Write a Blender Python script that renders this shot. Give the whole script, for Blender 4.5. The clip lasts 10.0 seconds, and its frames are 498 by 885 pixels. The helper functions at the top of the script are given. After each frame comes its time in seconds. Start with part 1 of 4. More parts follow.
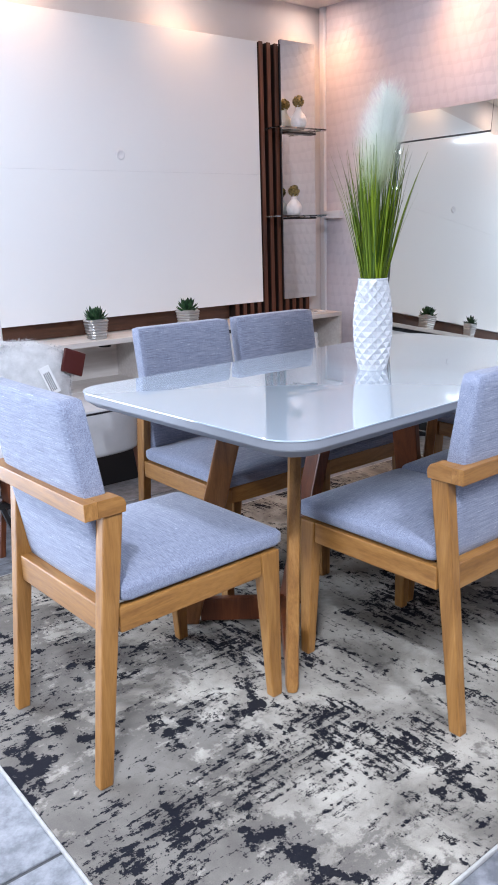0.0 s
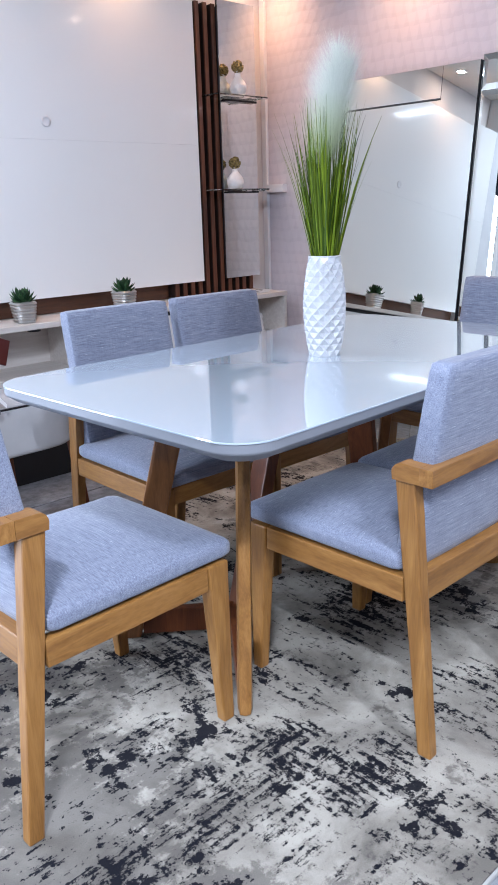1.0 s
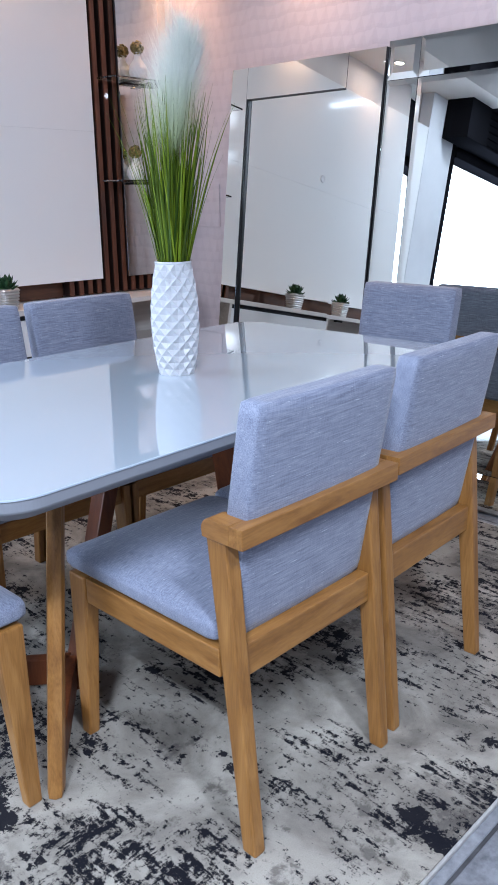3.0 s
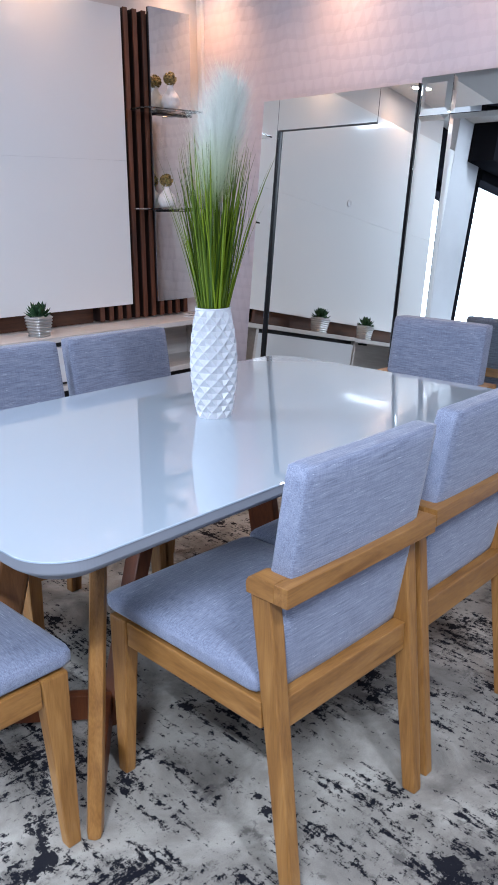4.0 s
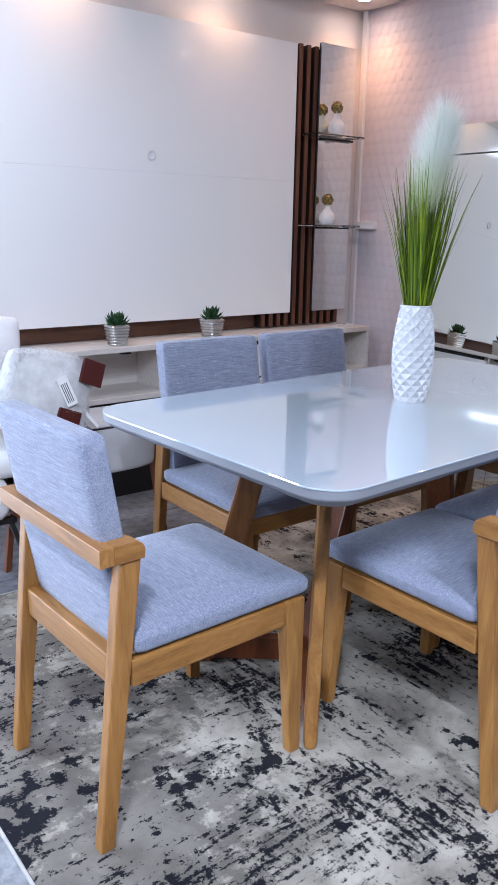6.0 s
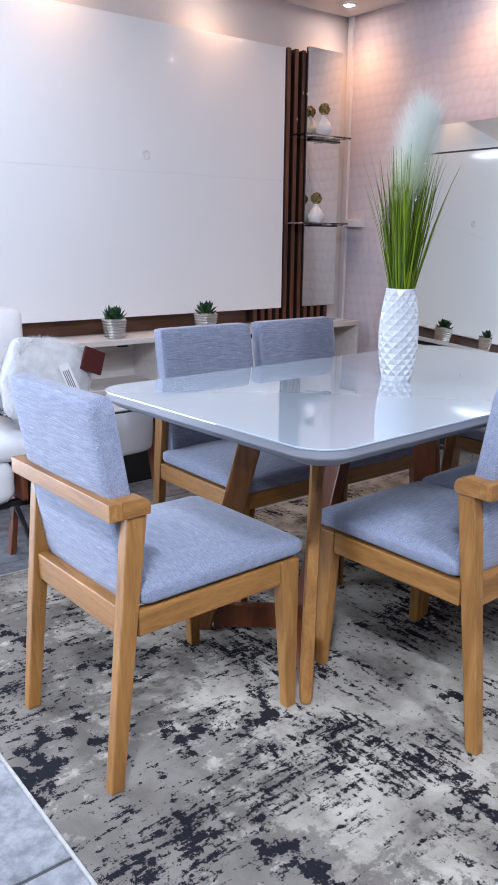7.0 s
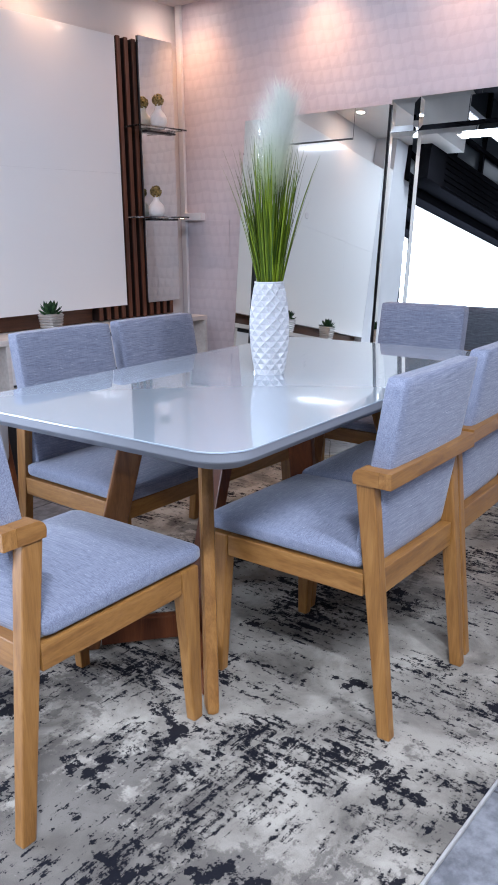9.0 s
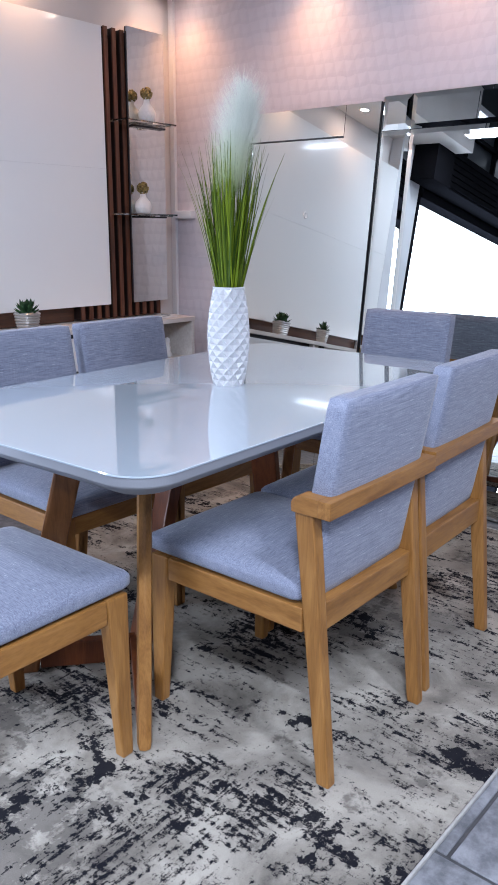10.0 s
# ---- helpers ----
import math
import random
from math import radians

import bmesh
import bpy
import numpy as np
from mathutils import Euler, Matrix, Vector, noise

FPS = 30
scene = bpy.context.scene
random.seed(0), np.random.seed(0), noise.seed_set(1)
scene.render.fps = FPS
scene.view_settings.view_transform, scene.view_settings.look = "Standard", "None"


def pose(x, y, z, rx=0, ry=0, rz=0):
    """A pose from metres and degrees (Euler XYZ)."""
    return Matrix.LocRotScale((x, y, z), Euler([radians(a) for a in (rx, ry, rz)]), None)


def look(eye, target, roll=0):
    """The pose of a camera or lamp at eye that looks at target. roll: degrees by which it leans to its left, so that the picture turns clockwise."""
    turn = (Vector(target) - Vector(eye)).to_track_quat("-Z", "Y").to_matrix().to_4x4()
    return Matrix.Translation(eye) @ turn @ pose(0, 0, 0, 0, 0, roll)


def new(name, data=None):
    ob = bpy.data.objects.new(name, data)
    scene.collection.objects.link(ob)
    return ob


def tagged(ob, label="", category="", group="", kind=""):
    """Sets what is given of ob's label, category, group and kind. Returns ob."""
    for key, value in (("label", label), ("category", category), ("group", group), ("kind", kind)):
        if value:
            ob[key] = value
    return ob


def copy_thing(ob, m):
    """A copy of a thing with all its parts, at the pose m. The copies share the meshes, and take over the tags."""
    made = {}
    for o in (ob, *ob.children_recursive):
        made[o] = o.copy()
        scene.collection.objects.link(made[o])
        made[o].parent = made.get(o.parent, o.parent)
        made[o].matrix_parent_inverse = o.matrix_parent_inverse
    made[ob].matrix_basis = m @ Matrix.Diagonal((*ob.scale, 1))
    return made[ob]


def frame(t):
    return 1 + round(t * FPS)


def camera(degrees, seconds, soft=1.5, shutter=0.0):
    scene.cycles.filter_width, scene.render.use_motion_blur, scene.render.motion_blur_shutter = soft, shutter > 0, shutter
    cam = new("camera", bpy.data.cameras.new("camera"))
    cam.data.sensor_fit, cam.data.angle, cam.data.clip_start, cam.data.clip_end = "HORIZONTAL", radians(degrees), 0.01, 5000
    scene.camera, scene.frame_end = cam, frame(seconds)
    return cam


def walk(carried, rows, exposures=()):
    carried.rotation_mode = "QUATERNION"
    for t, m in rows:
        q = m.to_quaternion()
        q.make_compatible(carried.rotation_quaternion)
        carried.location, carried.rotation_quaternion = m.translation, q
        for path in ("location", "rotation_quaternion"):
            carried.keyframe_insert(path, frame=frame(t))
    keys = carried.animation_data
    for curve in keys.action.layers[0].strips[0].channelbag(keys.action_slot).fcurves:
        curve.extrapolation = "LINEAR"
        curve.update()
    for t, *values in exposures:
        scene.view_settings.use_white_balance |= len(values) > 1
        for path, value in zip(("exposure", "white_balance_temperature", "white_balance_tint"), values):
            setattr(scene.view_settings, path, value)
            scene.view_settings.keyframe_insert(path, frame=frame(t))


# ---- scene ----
cam = camera(35.5, 10.0, soft=1.7)
PATH = [
    (0, (0.812, 0.861, 1.202), (2.012, 2.374, 0.68), -1.8),
    (0.5, (0.866, 0.981, 1.212), (2.112, 2.445, 0.661), -1.9),
    (1, (0.953, 1.029, 1.189), (2.249, 2.438, 0.611), -1.8),
    (1.5, (1.068, 1.033, 1.165), (2.403, 2.397, 0.566), -1.5),
    (2, (1.216, 1.027, 1.155), (2.571, 2.366, 0.545), -1.0),
    (2.5, (1.335, 1.012, 1.173), (2.698, 2.341, 0.561), -0.5),
    (2.7, (1.369, 1.015, 1.181), (2.734, 2.345, 0.573), -0.5),
    (3.8, (1.372, 1.04, 1.29), (2.712, 2.402, 0.701), -0.2),
    (4, (1.331, 1.053, 1.3), (2.668, 2.422, 0.716), -0.1),
    (4.5, (1.197, 1.081, 1.301), (2.51, 2.478, 0.732), -0.3),
    (5, (1.037, 1.117, 1.287), (2.316, 2.551, 0.731), 0.2),
    (5.5, (0.943, 1.105, 1.274), (2.169, 2.589, 0.73), 0.6),
    (6, (0.875, 1.018, 1.256), (2.053, 2.545, 0.728), 1.0),
    (7.5, (0.762, 0.903, 1.185), (2.002, 2.391, 0.686), -0.3),
    (8, (0.751, 0.963, 1.192), (2.085, 2.366, 0.689), -0.7),
    (8.5, (0.721, 1.039, 1.197), (2.151, 2.339, 0.684), -0.8),
    (9, (0.739, 1.065, 1.198), (2.236, 2.284, 0.676), -0.6),
    (9.5, (0.818, 1.062, 1.197), (2.326, 2.267, 0.672), 0.0),
    (10, (0.969, 1.019, 1.212), (2.437, 2.271, 0.683), 0.5),
]
WALK = [(t, look(eye, target, roll)) for t, eye, target, roll in PATH]
walk(cam, WALK, exposures=[(0.0, 1.20, 5900, 17), (2.0, 1.08, 5580, 15), (4.5, 0.97, 5600, 16), (6.0, 0.98, 5720, 17), (7.5, 0.98, 5820, 18), (10.0, 0.93, 5750, 18)])

# ---- world and large lights ----
world = bpy.data.worlds.new("sky")
scene.world = world
world.use_nodes = True
wn = world.node_tree.nodes
sky = wn.new("ShaderNodeTexSky")
sky.sky_type = "NISHITA"
sky.sun_disc = False
sky.sun_elevation, sky.sun_rotation = radians(40), radians(20)
wn["Background"].inputs["Strength"].default_value = 0.1
world.node_tree.links.new(sky.outputs[0], wn["Background"].inputs["Color"])

WALL_Y, WALL_X, CEIL = 4.489, 4.309, 2.44
HALL_X, HALL_Y, HALL_H = -4.0, -3.5, 3.4
WIN_X0, WIN_X1, WIN_H = -3.2, 1.29, 2.10
DAY, SPOT_NORTH, SPOT_EAST, TUBE = 105.0, 4.6, 9.6, 51.0


def lamp(name, kind, m, energy, colour, **settings):
    data = bpy.data.lights.new(name, kind)
    data.energy, data.color = energy, colour
    if kind == "AREA":
        data.shape, data.size, data.size_y = "RECTANGLE", settings["size"], settings["size_y"]
    if kind == "SPOT":
        data.spot_size, data.spot_blend, data.shadow_soft_size = settings["cone"], 1.0, 0.05
    ob = new(name, data)
    ob.matrix_basis = m
    return ob


# daylight in the shop window's opening
lamp("window_daylight", "AREA", look(((WIN_X0 + WIN_X1) / 2, WALL_Y + 0.12, 1.05), ((WIN_X0 + WIN_X1) / 2, 0, 0.9)), DAY,
     (0.80, 0.91, 1.0), size=WIN_X1 - WIN_X0 - 0.1, size_y=2.0)
# tubes under the hall's high ceiling; the last four are unseen, added as fill
TUBES_AND_FILL = [(0.78, 4.20, 2.87, 0, 1.2, 0), (-1.0, 4.20, 2.87, 0, 1.2, 0), (1.70, 3.66, 2.47, 90, 0.45, 0.13), (0.34, 0.6, 2.90, 90, 0.6, 1.2), (1.6, 0.1, 2.90, 90, 0.6, 0.7), (-3.2, 2.6, 2.90, 90, 0.6, 1.1), (-1.2, -0.9, 2.90, 90, 0.6, 0.9)]
for x, y, z, turn, long, share in TUBES_AND_FILL[2:]:
    lamp("hall_tube_or_fill", "AREA", look((x, y, z - 0.03), (x, y, 0)) @ pose(0, 0, 0, 0, 0, turn), TUBE * share, (0.90, 0.96, 1.0), size=long, size_y=0.1)
DOWNLIGHTS = [(4.125, 4.30), (4.125, 3.46), (4.125, 2.70), (4.125, 1.96), (3.27, 4.30), (2.40, 4.30), (1.53, 4.30)]
for dx, dy in DOWNLIGHTS:
    lamp("downlight_beam", "SPOT", look((dx, dy, CEIL - 0.012), (dx, dy + 0.001, 0)), SPOT_NORTH if dx < 4 else SPOT_EAST if dy > 3 else SPOT_EAST * 0.5, (1.0, 0.47, 0.17), cone=radians(128))


# ---- materials ----
def material(name, colour, rough=0.5, metal=0.0, coat=0.0, spec=0.5):
    m = bpy.data.materials.new(name)
    m.use_nodes = True
    b = m.node_tree.nodes["Principled BSDF"]
    b.inputs["Base Color"].default_value = (*colour, 1)
    b.inputs["Roughness"].default_value = rough
    b.inputs["Metallic"].default_value = metal
    b.inputs["Coat Weight"].default_value = coat
    b.inputs["Coat Roughness"].default_value = 0.03
    b.inputs["Specular IOR Level"].default_value = spec
    return m


class Net:
    """Short ways to add nodes to a material."""

    def __init__(self, m):
        self.tree, self.b = m.node_tree, m.node_tree.nodes["Principled BSDF"]

    def add(self, kind, **values):
        n = self.tree.nodes.new(kind)
        for key, value in values.items():
            n.inputs[key.replace("_", " ")].default_value = value
        return n

    def wire(self, a, b):
        self.tree.links.new(a, b)
        return b

    def coords(self, scale=(1, 1, 1), turn=0.0, shift=None):
        tc = self.tree.nodes.new("ShaderNodeTexCoord")
        mp = self.tree.nodes.new("ShaderNodeMapping")
        mp.inputs["Scale"].default_value = scale
        mp.inputs["Rotation"].default_value = (0, 0, turn)
        self.wire(tc.outputs["Object"], mp.inputs["Vector"])
        if shift:
            info = self.tree.nodes.new("ShaderNodeObjectInfo")
            mul = self.tree.nodes.new("ShaderNodeMath")
            mul.operation = "MULTIPLY"
            mul.inputs[1].default_value = shift
            self.wire(info.outputs["Random"], mul.inputs[0])
            self.wire(mul.outputs[0], mp.inputs["Location"])
        return mp.outputs["Vector"]

    def noise(self, vec, scale, detail=3.0, rough=0.55, distort=0.0):
        n = self.add("ShaderNodeTexNoise", Scale=scale, Detail=detail, Roughness=rough, Distortion=distort)
        self.wire(vec, n.inputs["Vector"])
        return n.outputs["Fac"]

    def ramp(self, fac, stops):
        r = self.tree.nodes.new("ShaderNodeValToRGB")
        while len(r.color_ramp.elements) < len(stops):
            r.color_ramp.elements.new(0.5)
        for e, (p, c) in zip(r.color_ramp.elements, stops):
            e.position, e.color = p, (*c, 1) if len(c) == 3 else c
        self.wire(fac, r.inputs["Fac"])
        return r.outputs["Color"]

    def mix(self, fac, a, b, mode="MIX"):
        n = self.tree.nodes.new("ShaderNodeMix")
        n.data_type, n.blend_type = "RGBA", mode
        for sock, value in ((n.inputs[0], fac), (n.inputs[6], a), (n.inputs[7], b)):
            if isinstance(value, bpy.types.NodeSocket):
                self.wire(value, sock)
            else:
                sock.default_value = value if isinstance(value, float) else (*value, 1)
        return n.outputs[2]

    def math(self, op, a, b=0.0):
        n = self.tree.nodes.new("ShaderNodeMath")
        n.operation = op
        for sock, value in zip(n.inputs, (a, b)):
            if isinstance(value, bpy.types.NodeSocket):
                self.wire(value, sock)
            else:
                sock.default_value = value
        return n.outputs[0]

    def colour(self, sock):
        self.wire(sock, self.b.inputs["Base Color"])

    def rough(self, fac, lo, hi):
        m = self.tree.nodes.new("ShaderNodeMapRange")
        m.inputs["To Min"].default_value, m.inputs["To Max"].default_value = lo, hi
        self.wire(fac, m.inputs["Value"])
        self.wire(m.outputs[0], self.b.inputs["Roughness"])

    def bump(self, height, strength=0.3, distance=0.002):
        n = self.tree.nodes.new("ShaderNodeBump")
        n.inputs["Strength"].default_value, n.inputs["Distance"].default_value = strength, distance
        self.wire(height, n.inputs["Height"])
        self.wire(n.outputs[0], self.b.inputs["Normal"])


WHITE3, BLACK3 = (1, 1, 1), (0, 0, 0)


def wood(name, dark, mid, light, scale=(14, 14, 1.6), rough=0.42, coat=0.1):
    m = material(name, mid, rough, coat=coat)
    n = Net(m)
    v = n.coords(scale, shift=30.0)
    rings = n.noise(v, 2.2, 4, 0.6, 1.2)
    fine = n.noise(n.coords((scale[0] * 9, scale[1] * 9, scale[2] * 4), shift=30.0), 3.0, 2)
    col = n.ramp(rings, [(0.28, dark), (0.5, mid), (0.72, light)])
    n.colour(n.mix(0.25, col, n.ramp(fine, [(0.3, dark), (0.7, light)]), "MIX"))
    n.rough(fine, rough - 0.08, rough + 0.12)
    n.bump(fine, 0.15, 0.0006)
    return m


oak = wood("honey_oak", (0.165, 0.066, 0.012), (0.295, 0.134, 0.030), (0.41, 0.205, 0.056))
oak_long = wood("honey_oak_long", (0.165, 0.066, 0.012), (0.295, 0.134, 0.030), (0.41, 0.205, 0.056), (1.6, 14, 14))
oak_side = wood("honey_oak_side", (0.165, 0.066, 0.012), (0.295, 0.134, 0.030), (0.41, 0.205, 0.056), (14, 1.6, 14))
# oak darkened with under-table shade; the deep one is also dark red wood
oak_shaded = wood("trestle_oak_shaded", (0.13, 0.048, 0.014), (0.22, 0.088, 0.026), (0.31, 0.135, 0.044))
oak_deep = wood("red_oak_shaded", (0.07, 0.017, 0.006), (0.135, 0.036, 0.010), (0.20, 0.06, 0.016))
walnut = wood("walnut_slat", (0.045, 0.013, 0.005), (0.095, 0.028, 0.011), (0.16, 0.052, 0.020), (16, 16, 1.0), 0.5)
walnut_dark = wood("walnut_near_black", (0.008, 0.003, 0.002), (0.014, 0.005, 0.003), (0.022, 0.008, 0.004), (16, 16, 1.0), 0.6)
walnut_long = wood("walnut_board", (0.035, 0.011, 0.004), (0.075, 0.025, 0.009), (0.12, 0.045, 0.016), (1.0, 16, 16), 0.5)


def fabric():
    m = material("blue_grey_weave", (0.3, 0.33, 0.41), 0.9, spec=0.2)
    n = Net(m)
    long = n.noise(n.coords((12, 240, 240), shift=20.0), 1.6, 3, 0.6)
    cross = n.noise(n.coords((420, 40, 40), shift=20.0), 1.2, 2, 0.6)
    slub = n.noise(n.coords((10, 200, 200), shift=9.0), 2.3, 2, 0.7)
    col = n.ramp(long, [(0.30, (0.125, 0.14, 0.203)), (0.52, (0.215, 0.237, 0.318)), (0.75, (0.33, 0.36, 0.44))])
    col = n.mix(0.22, col, n.ramp(cross, [(0.32, (0.135, 0.15, 0.213)), (0.68, (0.35, 0.38, 0.46))]))
    col = n.mix(n.ramp(slub, [(0.66, BLACK3), (0.74, WHITE3)]), col, (0.52, 0.55, 0.63))
    n.colour(col)
    n.b.inputs["Sheen Weight"].default_value = 0.25
    n.b.inputs["Sheen Roughness"].default_value = 0.5
    n.bump(n.math("ADD", long, cross), 0.5, 0.0012)
    return m


weave = fabric()


def white_gloss(name, colour, rough=0.12, coat=1.0):
    m = material(name, colour, rough, coat=coat)
    n = Net(m)
    smear = n.noise(n.coords((1, 1, 1)), 3.0, 3)
    n.rough(smear, rough, rough * 1.6)
    return m


glass_white = white_gloss("back_painted_glass", (0.46, 0.54, 0.61), 0.015)
glass_white.node_tree.nodes["Principled BSDF"].inputs["Coat IOR"].default_value = 2.25
glass_white.node_tree.nodes["Principled BSDF"].inputs["Coat Roughness"].default_value = 0.01
lacquer = white_gloss("tv_panel_lacquer", (0.84, 0.84, 0.83), 0.3, 0.6)
lacquer.node_tree.nodes["Principled BSDF"].inputs["Coat Roughness"].default_value = 0.085
lacquer.node_tree.nodes["Principled BSDF"].inputs["Specular IOR Level"].default_value = 0.25
rim_paint = white_gloss("table_rim_paint", (0.22, 0.23, 0.255), 0.5, 0.0)
console_white = material("console_laminate", (0.66, 0.61, 0.57), 0.45)
cn = Net(console_white)
cn.colour(cn.ramp(cn.noise(cn.coords((2, 30, 30)), 2.0, 4), [(0.3, (0.58, 0.53, 0.49)), (0.7, (0.69, 0.65, 0.61))]))
door_white = white_gloss("door_lacquer", (0.75, 0.75, 0.76), 0.25, 0.4)
mirror_glass = material("mirror", (0.80, 0.83, 0.80), 0.0, 1.0)
black_edge = material("black_edge", (0.012, 0.012, 0.014), 0.35)
black_metal = material("black_shutter", (0.009, 0.009, 0.011), 0.5, spec=0.0)
bn = Net(black_metal)
bn.rough(bn.noise(bn.coords(), 7.0), 0.7, 0.9)
chrome = material("chrome", (0.75, 0.75, 0.76), 0.12, 1.0)
dark_bracket = material("dark_shelf_bracket", (0.03, 0.03, 0.035), 0.25, 0.6)
plastic_white = material("white_pvc", (0.74, 0.73, 0.74), 0.4)
pn = Net(plastic_white)
pn.rough(pn.noise(pn.coords(), 12.0), 0.35, 0.5)
ceramic = material("white_ceramic", (0.52, 0.53, 0.55), 0.42, coat=0.15)
ceramic_small = material("white_bisque", (0.78, 0.76, 0.75), 0.5)
kn = Net(ceramic)
kn.bump(kn.noise(kn.coords(), 60.0, 2), 0.08, 0.001)
gold = material("gold_buds", (0.20, 0.13, 0.035), 0.4, 0.3)
gn = Net(gold)
gn.colour(gn.ramp(gn.noise(gn.coords(), 90.0, 2), [(0.3, (0.025, 0.018, 0.006)), (0.7, (0.40, 0.29, 0.09))]))
leather_red = material("oxblood_leather", (0.075, 0.012, 0.008), 0.35)
ln = Net(leather_red)
ln.bump(ln.noise(ln.coords(), 120.0, 3), 0.3, 0.001)
paper = material("paper_tag", (0.8, 0.8, 0.8), 0.7)
ink = material("tag_print", (0.12, 0.12, 0.13), 0.7)
hall_dark = material("hall_dark_paint", (0.035, 0.037, 0.042), 0.6)
hn = Net(hall_dark)
hn.colour(hn.ramp(hn.noise(hn.coords(), 2.5, 4), [(0.3, (0.025, 0.027, 0.03)), (0.7, (0.05, 0.052, 0.058))]))
grey_panel = material("smoky_grid_panel", (0.035, 0.04, 0.048), 0.3)


def plaster(name, lo, hi, scale=3.0):
    m = material(name, hi, 0.8, spec=0.3)
    n = Net(m)
    n.colour(n.ramp(n.noise(n.coords(), scale, 5), [(0.3, lo), (0.7, hi)]))
    n.bump(n.noise(n.coords(), 90.0, 3), 0.1, 0.001)
    return m


paint_wall = plaster("cream_wall_paint", (0.68, 0.64, 0.62), (0.74, 0.70, 0.68))
paint_hall = plaster("hall_wall_paint", (0.60, 0.61, 0.63), (0.68, 0.69, 0.71))
paint_ceiling = plaster("ceiling_paint", (0.70, 0.66, 0.62), (0.76, 0.72, 0.68))
grey_paint = plaster("grey_ceiling_paint", (0.035, 0.037, 0.042), (0.06, 0.062, 0.07))
# dark paint for the unseen enclosing walls, chosen to limit bounced light
low_bounce_wall = plaster("low_bounce_wall_paint", (0.09, 0.09, 0.10), (0.13, 0.13, 0.14))
leather_white = plaster("white_upholstery", (0.70, 0.70, 0.71), (0.78, 0.78, 0.79), 8.0)


def wallpaper():
    """Lavender-grey embossed paper: staggered small pyramids in rows."""
    m = material("embossed_wallpaper", (0.55, 0.5, 0.54), 0.55, spec=0.35)
    n = Net(m)
    tc = n.tree.nodes.new("ShaderNodeTexCoord")
    sep = n.tree.nodes.new("ShaderNodeSeparateXYZ")
    n.wire(tc.outputs["Object"], sep.inputs[0])
    warp = n.math("MULTIPLY", n.math("SUBTRACT", n.noise(tc.outputs["Object"], 9.0, 3), 0.5), 0.05)
    row = n.math("DIVIDE", n.math("ADD", sep.outputs["Z"], warp), 0.062)
    odd = n.math("MODULO", n.math("FLOOR", row), 2.0)
    along = n.math("ADD", n.math("DIVIDE", n.math("ADD", sep.outputs["Y"], n.math("MULTIPLY", row, 0.012)), 0.058), n.math("MULTIPLY", odd, 0.5))
    u = n.math("FRACT", along)
    w = n.math("FRACT", row)
    tent = n.math("MINIMUM", u, n.math("SUBTRACT", 1.0, u))
    face = n.math("MINIMUM", n.math("MULTIPLY", tent, 2.0), n.math("SUBTRACT", 1.0, w))
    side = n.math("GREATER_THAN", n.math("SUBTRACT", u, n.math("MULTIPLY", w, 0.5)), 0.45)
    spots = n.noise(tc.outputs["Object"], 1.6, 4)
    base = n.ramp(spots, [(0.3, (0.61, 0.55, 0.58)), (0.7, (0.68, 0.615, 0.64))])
    # one flank and each row's foot darkened: relief shading put into the colour
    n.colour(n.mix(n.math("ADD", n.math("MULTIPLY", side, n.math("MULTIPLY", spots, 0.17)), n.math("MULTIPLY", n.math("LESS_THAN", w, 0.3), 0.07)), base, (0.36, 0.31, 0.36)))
    n.bump(n.math("ADD", face, n.math("MULTIPLY", n.noise(tc.outputs["Object"], 60.0, 2), 0.15)), 0.5, 0.006)
    return m


wall_paper = wallpaper()


